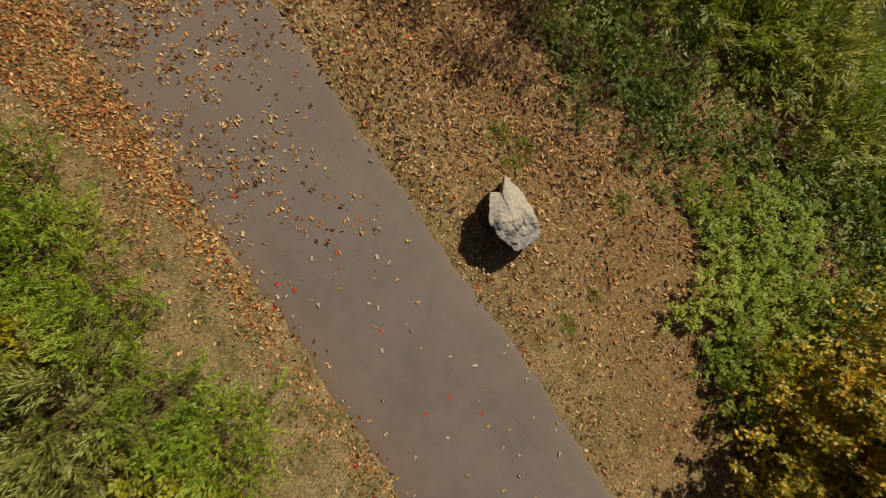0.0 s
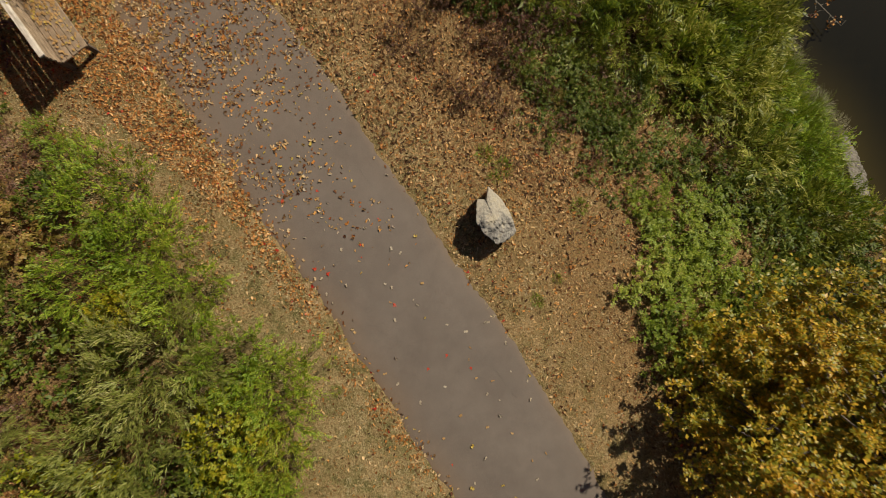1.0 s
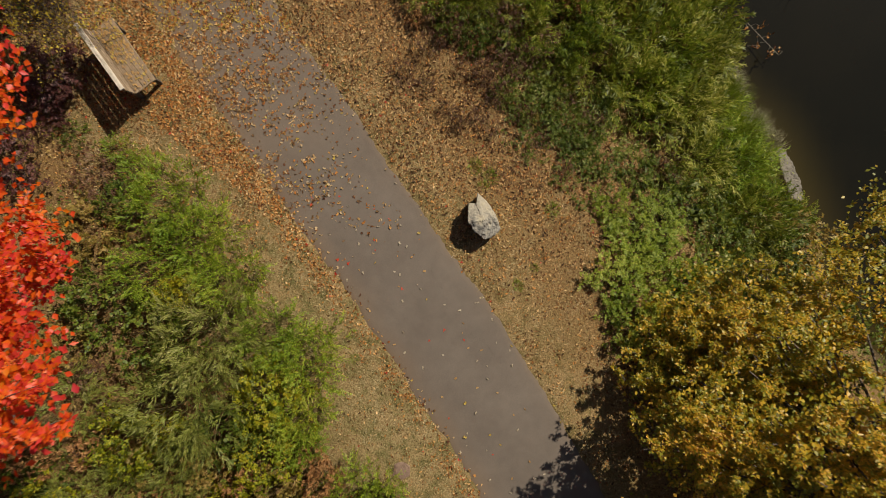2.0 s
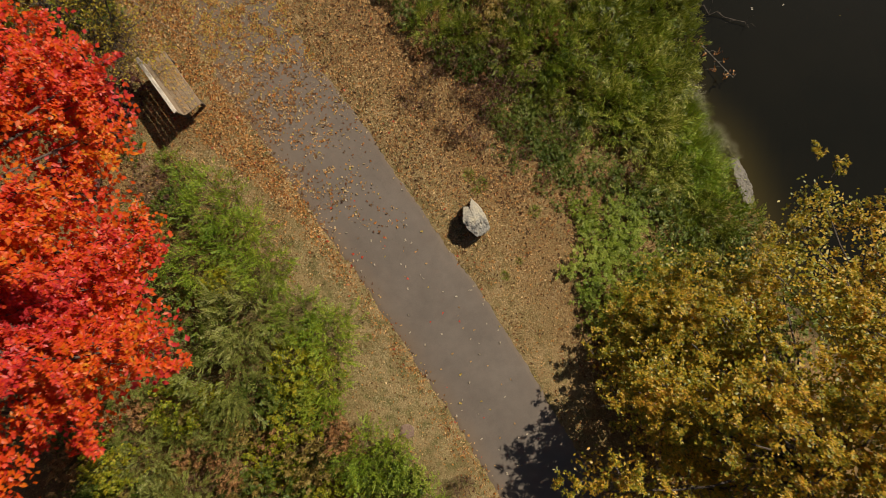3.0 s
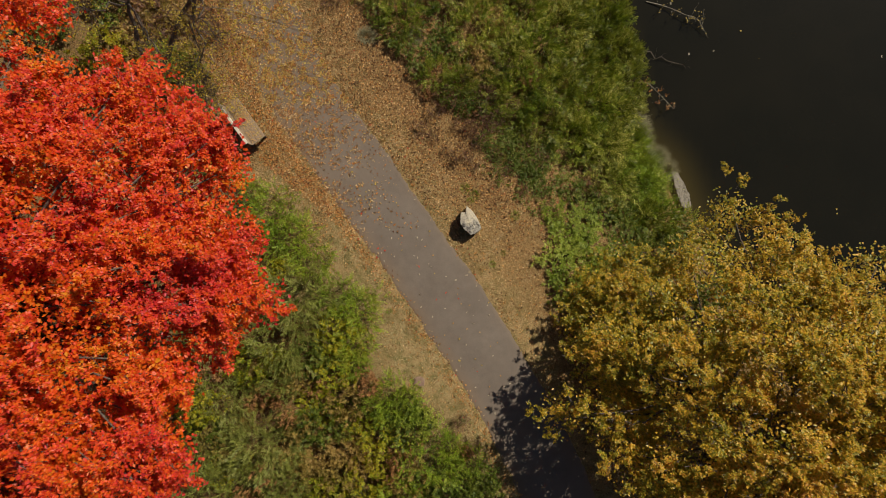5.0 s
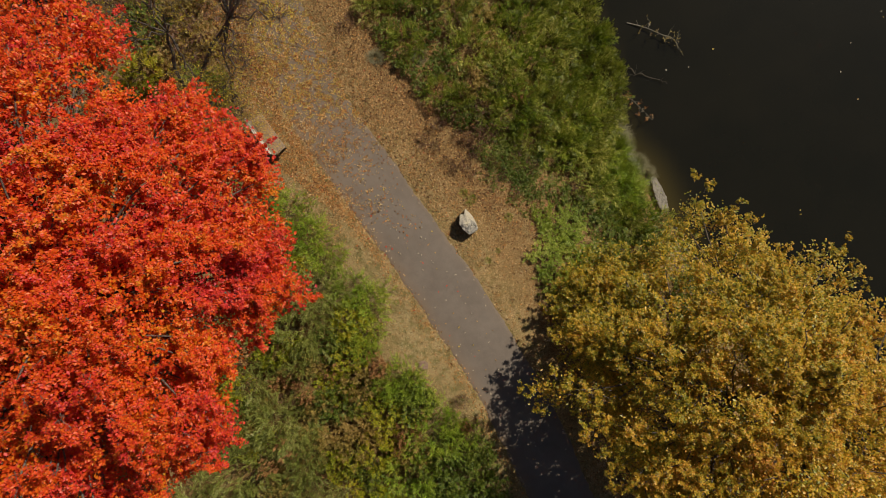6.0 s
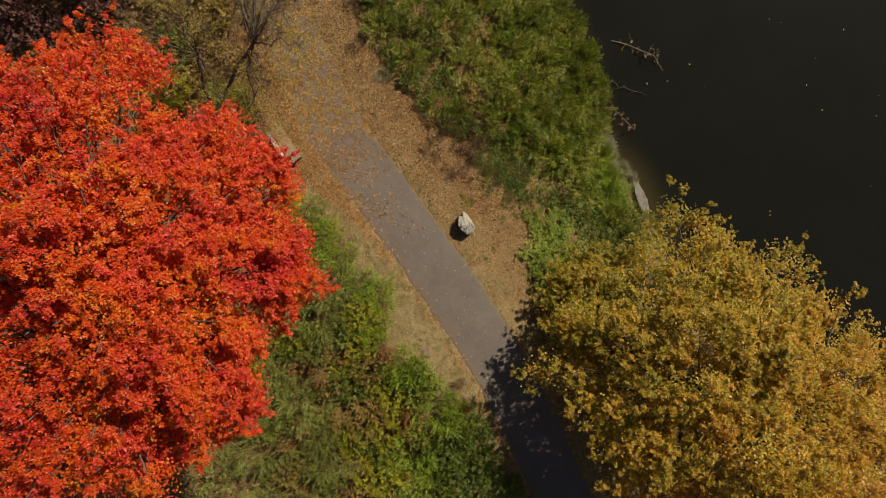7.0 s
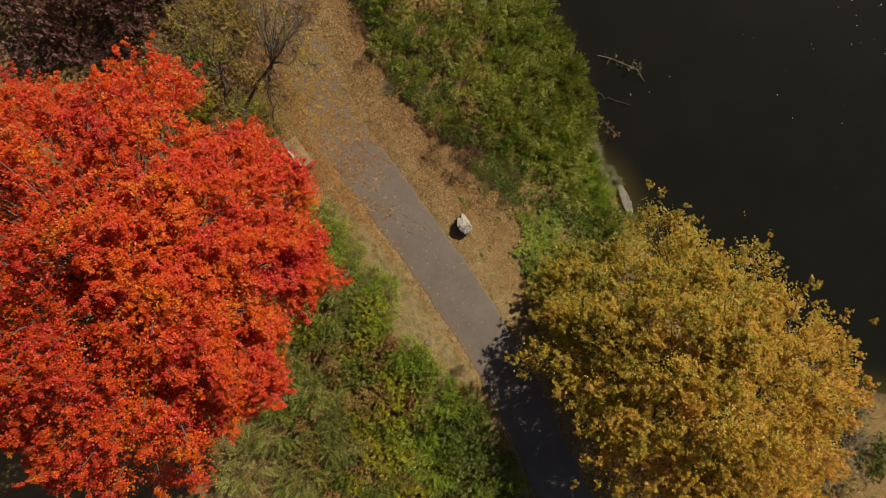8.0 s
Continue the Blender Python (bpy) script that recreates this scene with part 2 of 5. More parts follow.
LITTER_RUST = leaf_material("fallen_orange_leaf", [(0.0, (0.101, 0.0335, 0.0123)), (0.3, (0.302, 0.109, 0.0246)), (0.55, (0.473, 0.187, 0.0397)), (0.8, (0.584, 0.296, 0.0851)), (1.0, (0.725, 0.493, 0.237))], 0.12, 0.25, 0.25, 0.7, 1.0)
LITTER_BIG = leaf_material("fallen_dark_brown_leaf", [(0.0, (0.0616, 0.0282, 0.011)), (0.3, (0.159, 0.0747, 0.0262)), (0.65, (0.308, 0.16, 0.0564)), (1.0, (0.534, 0.333, 0.146))], 0.12, 0.25, 0.25, 0.7, 1.0)
LITTER_RED = leaf_material("fallen_red_leaf", [(0.0, (0.42, 0.02, 0.015)), (1.0, (0.68, 0.09, 0.03))], 0.15, 0.2)
LITTER_PALE = leaf_material("fallen_pale_leaf", [(0.0, (0.288, 0.209, 0.124)), (1.0, (0.489, 0.409, 0.295))], 0.12, 0.2)
LITTER_GOLD = leaf_material("fallen_yellow_leaf", [(0.0, (0.26, 0.165, 0.035)), (0.6, (0.5, 0.35, 0.06)), (1.0, (0.62, 0.46, 0.07))], 0.15, 0.2)
LITTER_TAN = leaf_material("fallen_tan_leaf", [(0.0, (0.12, 0.06, 0.024)), (0.3, (0.26, 0.145, 0.058)), (0.65, (0.41, 0.26, 0.115)), (1.0, (0.56, 0.41, 0.23))], 0.12, 0.25, 0.25, 0.7, 1.0)


# ---------------------------------------------------------------- mesh tools
def mesh_of(name, verts, faces, material, smooth=False):
    """A mesh from arrays: verts (n, 3), faces (m, 3) or (m, 4)."""
    me = bpy.data.meshes.new(name)
    verts, faces = np.asarray(verts, np.float32), np.asarray(faces, np.int32)
    k = faces.shape[1]
    me.vertices.add(len(verts))
    me.vertices.foreach_set("co", verts.ravel())
    me.loops.add(faces.size)
    me.loops.foreach_set("vertex_index", faces.ravel())
    me.polygons.add(len(faces))
    me.polygons.foreach_set("loop_start", np.arange(0, faces.size, k, dtype=np.int32))
    if smooth:
        me.polygons.foreach_set("use_smooth", np.ones(len(faces), bool))
    me.update(calc_edges=True)
    me.materials.append(material)
    return me


def part(name, data, parent=None, label="", material=None):
    """Links a mesh (or a bmesh with a material) as one object under a thing or a part."""
    if isinstance(data, bmesh.types.BMesh):
        me = bpy.data.meshes.new(name)
        data.to_mesh(me)
        data.free()
        me.materials.append(material)
        data = me
    ob = new(name, data)
    if parent is not None:
        ob.parent = parent
    if label:
        ob["label"] = label
    return ob


def unit(v):
    return v / np.maximum(np.linalg.norm(v, axis=-1, keepdims=True), 1e-9)


RNG = np.random.default_rng(11)

# leaf outlines along x, halves folded up about the midrib: points and triangles
SLIM = (np.array([(0, 0, 0), (0.45, 0.5, 0.12), (1, 0, -0.06), (0.45, -0.5, 0.12)]), np.array([(0, 2, 1), (0, 3, 2)]))
LOBED = (np.array([(0, 0, 0), (0.3, 0.36, 0.1), (0.72, 0.5, 0.1), (1, 0, -0.1), (0.72, -0.5, 0.14), (0.3, -0.36, 0.08), (0.5, 0, 0.0)]),
         np.array([(0, 6, 1), (1, 6, 2), (2, 6, 3), (0, 5, 6), (5, 4, 6), (4, 3, 6)]))
STAR = (np.array([(0, 0, 0), (0.35, 0.55, 0.05), (0.45, 0.2, 0.08), (1, 0, -0.1), (0.45, -0.2, 0.08), (0.35, -0.55, 0.05)]),
        np.array([(0, 2, 1), (0, 3, 2), (0, 4, 3), (0, 5, 4)]))
CURLED = (np.array([(0, 0, 0.1), (0.28, 0.42, 0.42), (0.7, 0.46, 0.34), (1, 0, 0.22), (0.7, -0.4, 0.5), (0.28, -0.44, 0.3), (0.5, 0, 0.0)]),
          np.array([(0, 6, 1), (1, 6, 2), (2, 6, 3), (0, 5, 6), (5, 4, 6), (4, 3, 6)]))


PLAIN = (np.array([(0, 0, 0), (0.32, 0.4, 0.1), (0.74, 0.46, 0.06), (1, 0, -0.1), (0.74, -0.46, 0.1), (0.32, -0.4, 0.06)]), np.array([(0, 3, 2), (0, 2, 1), (0, 4, 3), (0, 5, 4)]))
CRISP = (np.array([(0, 0, 0.2), (0.25, 0.5, 0.55), (0.72, 0.5, 0.3), (1, 0.05, 0.35), (0.7, -0.5, 0.6), (0.2, -0.45, 0.25)]), np.array([(0, 3, 2), (0, 2, 1), (0, 4, 3), (0, 5, 4)]))
CRUMPLED = (np.array([(0, 0, 0.15), (0.2, 0.45, 0.5), (0.48, 0.3, 0.15), (0.72, 0.55, 0.55), (1, 0.05, 0.3), (0.75, -0.5, 0.25), (0.5, -0.28, 0.6), (0.22, -0.5, 0.4), (0.5, 0, 0.0)]),
            np.array([(0, 8, 1), (1, 8, 2), (2, 8, 3), (3, 8, 4), (4, 8, 5), (5, 8, 6), (6, 8, 7), (7, 8, 0)]))


def leaves(at, way, up, length, width, shape=SLIM, curl=None, jitter=0.0):
    """Leaf arrays: places, directions, upper sides, lengths and widths."""
    pts, tris = shape
    x = unit(way)
    y = unit(np.cross(up, x))
    z = np.cross(x, y)
    n, k = len(at), len(pts)
    ln, wd = np.broadcast_to(length, n), np.broadcast_to(width, n)
    cz = wd if curl is None else wd * curl
    v = (at[:, None] + x[:, None] * (pts[None, :, 0, None] * ln[:, None, None]) + y[:, None] * (pts[None, :, 1, None] * wd[:, None, None])
         + z[:, None] * (pts[None, :, 2, None] * cz[:, None, None]))
    if jitter:
        v = v + RNG.normal(0, 1, v.shape) * (jitter * ln)[:, None, None]
    f = tris[None] + (np.arange(n) * k)[:, None, None]
    return v.reshape(-1, 3), f.reshape(-1, 3)


def tubes(lines, radius0, radius1, sides=3):
    """Tapered tubes along lines (s, k, 3)."""
    s, k, _ = lines.shape
    tan = unit(np.gradient(lines, axis=1))
    ref = np.where(np.abs(tan[..., 2:3]) > 0.9, np.array([1.0, 0, 0]), np.array([0, 0, 1.0]))
    a = unit(np.cross(tan, ref))
    b = np.cross(tan, a)
    r0, r1 = np.broadcast_to(radius0, s), np.broadcast_to(radius1, s)
    r = r0[:, None] + (r1 - r0)[:, None] * np.linspace(0, 1, k)[None]
    ang = np.arange(sides) * 2 * np.pi / sides
    ring = a[:, :, None] * np.cos(ang)[None, None, :, None] + b[:, :, None] * np.sin(ang)[None, None, :, None]
    v = lines[:, :, None] + ring * r[:, :, None, None]
    i = np.arange(s * k * sides).reshape(s, k, sides)
    j = np.roll(i, -1, axis=2)
    f = np.stack([i[:, :-1], j[:, :-1], j[:, 1:], i[:, 1:]], -1)
    return v.reshape(-1, 3), f.reshape(-1, 4)


def arcs(base, tip, sag, k=6, wob=0.0):
    """Curved lines from base to tip that rise first and bend over by sag."""
    t = np.linspace(0, 1, k)[None, :, None]
    p = base[:, None] * (1 - t) + tip[:, None] * t
    p[..., 2] += (sag[:, None] * (t[..., 0] * (1 - t[..., 0])) * 4)
    if wob:
        p[:, 1:-1] += RNG.normal(0, wob, (len(base), k - 2, 3))
    return p


def along(lines, per, lo=0.25, hi=1.0):
    """Random places on lines with the tangents there."""
    s, k, _ = lines.shape
    t = (lo + (hi - lo) * RNG.random((s, per)) ** 0.8) * (k - 1)
    i = np.minimum(t.astype(int), k - 2)
    f = (t - i)[..., None]
    row = np.arange(s)[:, None]
    a, b = lines[row, i], lines[row, i + 1]
    return (a * (1 - f) + b * f).reshape(-1, 3), unit(b - a).reshape(-1, 3)


def box(bm, size, at=(0, 0, 0), turn=None, bevel=0.006):
    """A bevelled box into a bmesh."""
    m = Matrix.Translation(at) @ (turn or Matrix()) @ Matrix.Diagonal((*size, 1))
    got = bmesh.ops.create_cube(bm, size=1.0, matrix=m)
    es = list({e for v in got["verts"] for e in v.link_edges})
    bmesh.ops.bevel(bm, geom=es, offset=bevel, segments=2, profile=0.6, affect="EDGES")


# ---------------------------------------------------------------- the lie of the land
def spline(points, per=14):
    """Catmull-Rom line through points."""
    p = np.array(points, float)
    p = np.vstack([2 * p[0] - p[1], p, 2 * p[-1] - p[-2]])
    out = []
    for i in range(1, len(p) - 2):
        t = np.linspace(0, 1, per, endpoint=False)[:, None]
        a, b, c, d = p[i - 1:i + 3]
        out.append(0.5 * (2 * b + (c - a) * t + (2 * a - 5 * b + 4 * c - d) * t ** 2 + (3 * b - a - 3 * c + d) * t ** 3))
    return np.vstack([*out, p[-2:-1]])


PATH_HALF = 1.14
WATER_Z = -3.25
CENTRE = spline([(-40, 78), (-19, 36), (-9.6, 16.0), (-6.36, 8.58), (-5.42, 6.56), (-4.37, 4.32), (-2.36, 1.5), (-0.27, -1.5), (1.02, -3.4), (2.5, -5.94), (3.25, -7.5), (4.8, -11), (6.5, -15), (14, -34), (30, -75)])
SHORE = [(-2, 30), (1.5, 18), (4.36, 11.3), (5.95, 8.0), (6.9, 4.75), (7.4, 3.6), (8.4, 2.65), (9.1, 1.3), (10.5, -2), (14, -5), (20, -7.5), (30, -9), (60, -10), (95, 10), (90, 60), (40, 80), (0, 55)]
LAKE = spline(SHORE, 6)


def path_distance(x, y):
    """Distance from the middle of the path, positive on the pond's side, and the place along it."""
    q = np.stack([np.ravel(x), np.ravel(y)], -1)
    a, b = CENTRE[:-1], CENTRE[1:]
    best, side, where = np.full(len(q), 1e9), np.zeros(len(q)), np.zeros(len(q))
    run = 0.0
    for p0, p1 in zip(a, b):
        e = p1 - p0
        ln = np.hypot(*e)
        t = np.clip(((q - p0) @ e) / (ln * ln), 0, 1)
        d = q - p0 - t[:, None] * e
        dist = np.hypot(d[:, 0], d[:, 1])
        hit = dist < best
        best = np.where(hit, dist, best)
        side = np.where(hit, np.sign(-(e[0] * d[:, 1] - e[1] * d[:, 0]) + 1e-12), side)
        where = np.where(hit, run + t * ln, where)
        run += ln
    # the path runs from north to south: the pond lies on its left hand
    return -best * side, where


def lake_distance(x, y):
    """Distance from the shore, negative in the pond."""
    q = np.stack([np.ravel(x), np.ravel(y)], -1)
    best, inside = np.full(len(q), 1e9), np.zeros(len(q), bool)
    p = np.vstack([LAKE, LAKE[:1]])
    for p0, p1 in zip(p[:-1], p[1:]):
        e = p1 - p0
        t = np.clip(((q - p0) @ e) / max(e @ e, 1e-9), 0, 1)
        d = q - p0 - t[:, None] * e
        best = np.minimum(best, np.hypot(d[:, 0], d[:, 1]))
        cross = (p0[1] > q[:, 1]) != (p1[1] > q[:, 1])
        with np.errstate(divide="ignore", invalid="ignore"):
            xi = p0[0] + (q[:, 1] - p0[1]) * e[0] / e[1]
        inside ^= cross & (q[:, 0] < xi)
    return np.where(inside, -best, best)


def ripple(x, y):
    return (np.sin(x * 1.7 + 0.6 * np.sin(y * 1.3)) * np.cos(y * 1.9 + 0.8 * np.sin(x * 0.9)) + 0.5 * np.sin(x * 4.1 + y * 3.3) * np.cos(y * 4.7 - x * 2.2))


def height(x, y):
    """The ground's height."""
    x, y = np.ravel(np.asarray(x, float)), np.ravel(np.asarray(y, float))
    dp, _ = path_distance(x, y)
    ds = lake_distance(x, y)
    e = np.maximum(np.abs(dp) - PATH_HALF, 0)
    w = e / (e + np.maximum(ds, 1e-6))
    z = np.where((dp > 0) & (ds > 0), np.interp(w, [0, 0.04, 0.1, 0.3, 0.5, 0.7, 0.93, 1.0], [0.004, -0.02, -0.12, -0.45, -1.1, -2.0, -2.95, -3.3]), 0)
    z = np.where(dp <= 0, np.interp(e, [0, 0.15, 0.6, 3, 8, 30], [0.004, 0.014, 0.01, -0.05, 0.1, 0.5]), z)
    z = np.where(ds <= 0, -3.3 - np.minimum(-ds * 0.45, 2.0), z)
    soft = np.clip((e - 0.12) / 0.6, 0, 1)
    z = z + 0.03 * ripple(x, y) * soft * (ds > 0)
    return np.where(np.abs(dp) < PATH_HALF - 0.22, -0.06, z - 0.008)


class Chart:
    """The lie of the land on a fine grid, for quick lookups near the camera's way."""
    x0, y0, step, nx, ny = -17.5, -16.0, 0.1, 430, 320

    def __init__(self):
        X, Y = np.meshgrid(self.x0 + self.step * np.arange(self.nx), self.y0 + self.step * np.arange(self.ny))
        self.dp = path_distance(X, Y)[0].reshape(X.shape)
        self.ds = lake_distance(X, Y).reshape(X.shape)
        self.z = height(X, Y).reshape(X.shape)

    def at(self, grid, x, y):
        u, v = np.clip((x - self.x0) / self.step, 0, self.nx - 1.001), np.clip((y - self.y0) / self.step, 0, self.ny - 1.001)
        i, j = u.astype(int), v.astype(int)
        a, b = u - i, v - j
        return (grid[j, i] * (1 - a) + grid[j, i + 1] * a) * (1 - b) + (grid[j + 1, i] * (1 - a) + grid[j + 1, i + 1] * a) * b


CHART = Chart()


def set_attribute(me, name, values):
    """A colour for each vertex: (n,) or (n, 3)."""
    a = me.color_attributes.new(name, "FLOAT_COLOR", "POINT")
    v = np.ones((len(me.vertices), 4), np.float32)
    v[:, :3] = values[:, None] if values.ndim == 1 else values
    a.data.foreach_set("color", v.ravel())


def axis(lo, hi, step):
    near = np.arange(lo, hi + step / 2, step)
    far = 1.0 * 1.32 ** np.arange(1, 25)
    return np.concatenate([(lo - np.cumsum(far))[::-1], near, hi + np.cumsum(far)])


def build_ground():
    gx, gy = axis(-14, 18, 0.17), axis(-13, 14, 0.17)
    X, Y = np.meshgrid(gx, gy)
    Z = height(X, Y)
    v = np.stack([X.ravel(), Y.ravel(), Z], -1)
    i = np.arange(X.size).reshape(X.shape)
    f = np.stack([i[:-1, :-1], i[:-1, 1:], i[1:, 1:], i[1:, :-1]], -1).reshape(-1, 4)
    me = mesh_of("ground", v, f, GROUND, True)
    dp, _ = path_distance(X, Y)
    ds = lake_distance(X, Y)
    earth = np.where(dp > 0, np.clip((dp - PATH_HALF) / 1.6, 0.25, 0.8), np.clip((-dp - PATH_HALF - 2.0) / 1.5, 0, 0.85))
    mud = np.clip(1 - ds / 0.7, 0, 1)
    set_attribute(me, "cover", np.stack([earth, mud, mud * 0], -1))
    tagged(new("ground", me), "dry leaf-strewn earth and straw verge sloping to a pond", "ground", kind="structure")


def build_water():
    gx, gy = axis(3, 24, 0.35), axis(-9, 14, 0.35)
    gx, gy = gx[(gx > -20) & (gx < 110)], gy[(gy > -25) & (gy < 100)]
    X, Y = np.meshgrid(gx, gy)
    i = np.arange(X.size).reshape(X.shape)
    f = np.stack([i[:-1, :-1], i[:-1, 1:], i[1:, 1:], i[1:, :-1]], -1).reshape(-1, 4)
    me = mesh_of("water", np.stack([X.ravel(), Y.ravel(), np.full(X.size, WATER_Z)], -1), f, WATER, True)
    set_attribute(me, "shallow", np.clip(1 + lake_distance(X, Y) / 1.3, 0, 1) ** 1.6)
    tagged(new("water", me), "still dark olive pond water", "water", kind="structure")


def build_path():
    c = CENTRE[(np.abs(CENTRE[:, 1]) < 60)]
    seg = np.hypot(*np.diff(c, axis=0).T)
    s = np.concatenate([[0], np.cumsum(seg)])
    n = int(s[-1] / 0.12)
    q = np.linspace(0, s[-1], n)
    p = np.stack([np.interp(q, s, c[:, 0]), np.interp(q, s, c[:, 1])], -1)
    tan = unit(np.gradient(p, axis=0))
    nor = np.stack([-tan[:, 1], tan[:, 0]], -1)          # towards the pond
    edge = PATH_HALF + 0.035 * np.sin(q * 1.3) + 0.025 * np.sin(q * 3.1 + 1) + 0.014 * np.sin(q * 7.7) + RNG.normal(0, 0.012, n)
    edge2 = PATH_HALF + 0.022 * np.sin(q * 1.1 + 2) + 0.018 * np.sin(q * 2.7) + 0.014 * np.sin(q * 8.9 + 1) + RNG.normal(0, 0.012, n)
    cols = np.array([-1.03, -0.985, -0.94, -0.85, -0.6, -0.3, 0, 0.3, 0.6, 0.85, 0.94, 0.985, 1.03])
    zs = np.array([-0.045, -0.016, -0.002, 0.004, 0.012, 0.018, 0.02, 0.018, 0.012, 0.004, -0.002, -0.016, -0.045])
    wear = np.array([1, 1, 0.85, 0.5, 0.1, 0, 0, 0, 0, 0.1, 0.4, 0.8, 1])
    off = np.where(cols[None] < 0, edge[:, None], edge2[:, None]) * cols[None]
    v = np.concatenate([p[:, None] + nor[:, None] * off[..., None], np.broadcast_to(zs[None, :, None], (*off.shape, 1))], -1)
    i = np.arange(off.size).reshape(off.shape)
    f = np.stack([i[:-1, :-1], i[1:, :-1], i[1:, 1:], i[:-1, 1:]], -1).reshape(-1, 4)[:, ::-1]
    me = mesh_of("path", v.reshape(-1, 3), f, ASPHALT, True)
    set_attribute(me, "wear", (np.broadcast_to(wear[None], off.shape) * (0.6 + 0.4 * np.sin(q * 2.1)[:, None] ** 2)).ravel() * 0.85 + 0.5 * (np.clip((v[..., 1] - 0.5) / 5.0, 0, 1) * np.clip(0.75 - 0.45 * cols[None], 0.2, 1)).ravel())
    ob = tagged(new("path", me), "worn brown-grey asphalt footpath with fine cracks", "path", kind="structure")
    # cracks: thin irregular dark seams that run along the path
    for seam, wide in (
            ([(-2.3, 2.5), (-1.5, 1.4), (-0.94, 0.66), (-0.27, -0.33), (-0.06, -0.89), (0.51, -1.46), (0.86, -2.09), (1.21, -2.66), (1.64, -3.5), (2.3, -4.6), (2.9, -5.9)], 0.0014),
            ([(-2.03, 0.84), (-1.39, 0.02), (-0.9, -0.54), (-0.48, -1.17), (-0.06, -1.81), (0.75, -2.59)], 0.0009),
            ([(-0.27, -0.33), (-0.38, -0.62), (-0.3, -0.95)], 0.0007), ([(0.86, -2.09), (0.62, -2.3), (0.55, -2.6)], 0.0007)):
        fine = spline(seam, 16)
        m = len(fine)
        fine = fine + RNG.normal(0, 0.011, (m, 2)) + np.cumsum(RNG.normal(0, 0.004, (m, 2)), 0) * np.sin(np.linspace(0, np.pi, m))[:, None]
        dp = path_distance(fine[:, 0], fine[:, 1])[0]
        line = np.column_stack([fine, 0.0226 - 0.012 * np.clip(np.abs(dp) / PATH_HALF, 0, 1) ** 1.5])
        wd = wide * (0.2 + 1.3 * RNG.random(m)) * np.sin(np.linspace(0.1, 3.04, m)) ** 0.5 * np.clip(0.25 + 1.2 * np.sin(np.linspace(0, 0.16 * m, m) + m), 0.06, 0.8)
        nn = np.array([0.82, 0.57, 0])
        vv = np.concatenate([line - nn * wd[:, None], line + nn * wd[:, None]])
        jj = np.arange(m - 1)
        part("crack", mesh_of("crack", vv, np.stack([jj, jj + m, jj + m + 1, jj + 1], -1), CRACK), ob)


build_ground()
build_water()
build_path()


# ---------------------------------------------------------------- shrubs, weeds and grass
def shrub_meshes(kind, n_stems, per, length, width, shape, material, spread=1.0, up=0.55, stem=STEM, lo=0.2, sag=(0.05, 0.3), plume=0.0, rank=11):
    """Stems and foliage of a shrub one metre in radius and one metre high; plume: length of its side shoots."""
    az, rr = RNG.random(n_stems) * 2 * np.pi, np.sqrt(RNG.random(n_stems))
    lump = 1 + 0.2 * np.sin(az * 3 + RNG.random() * 6) + 0.15 * np.sin(az * 5 + RNG.random() * 6)
    br = 0.62 * rr
    base = np.stack([br * np.cos(az), br * np.sin(az), np.full(n_stems, -0.1)], -1)
    az2 = az + RNG.normal(0, 0.45, n_stems)
    reach = (0.15 + 0.85 * rr) * lump * spread * (0.8 + 0.3 * RNG.random(n_stems))
    top = (1.0 - 0.55 * rr ** 2) * (0.65 + 0.45 * RNG.random(n_stems))
    tip = np.stack([reach * np.cos(az2), reach * np.sin(az2), top], -1)
    lines = arcs(base, tip, RNG.uniform(*sag, n_stems), 5, 0.02)
    # side shoots, each with its leaves in two ranks
    grown = lines[RNG.random(len(lines)) < 0.62]
    length, width = length * 1.28, width * 1.42
    at, tan = along(grown, max(1, per // rank), lo)
    side = unit(np.cross(tan, RNG.normal(0, 1, at.shape)))
    shoot = tan * up + side * 0.8 + np.array([0, 0, 0.25])
    shoot[:, 2] *= 0.6
    shoot = unit(shoot)
    cross = unit(np.cross(shoot, np.array([0.1, 0.1, 1.0]) + RNG.normal(0, 0.4, at.shape)))
    at, shoot, cross = np.repeat(at, rank, 0), np.repeat(shoot, rank, 0), np.repeat(cross, rank, 0)
    face = np.cross(cross, shoot)
    face = face * np.sign(face[:, 2:3] + 1e-6)
    n = len(at)
    run = RNG.random((n, 1))
    bow = np.array([0, 0, 1.0]) * (0.35 * plume * run * (1 - run))
    at = at + shoot * (run * (plume or 0.06 + 1.3 * length)) + bow + RNG.normal(0, 0.008, at.shape)
    way = unit(shoot * up + cross * (RNG.choice([-1.0, 1.0], (n, 1)) * 0.7) + RNG.normal(0, 0.2, at.shape))
    upv = unit(face + RNG.normal(0, 0.2, (n, 3)))
    ln = length * RNG.uniform(0.65, 1.3, n) * (1.15 - 0.5 * run[:, 0] if plume else 1.0)
    v, f = leaves(at, way, upv, ln, width * RNG.uniform(0.7, 1.3, n), shape)
    sv, sf = tubes(lines[::2, ::2], 0.009, 0.003)
    return mesh_of("stems", sv, sf, stem), mesh_of("foliage", v, f, material)


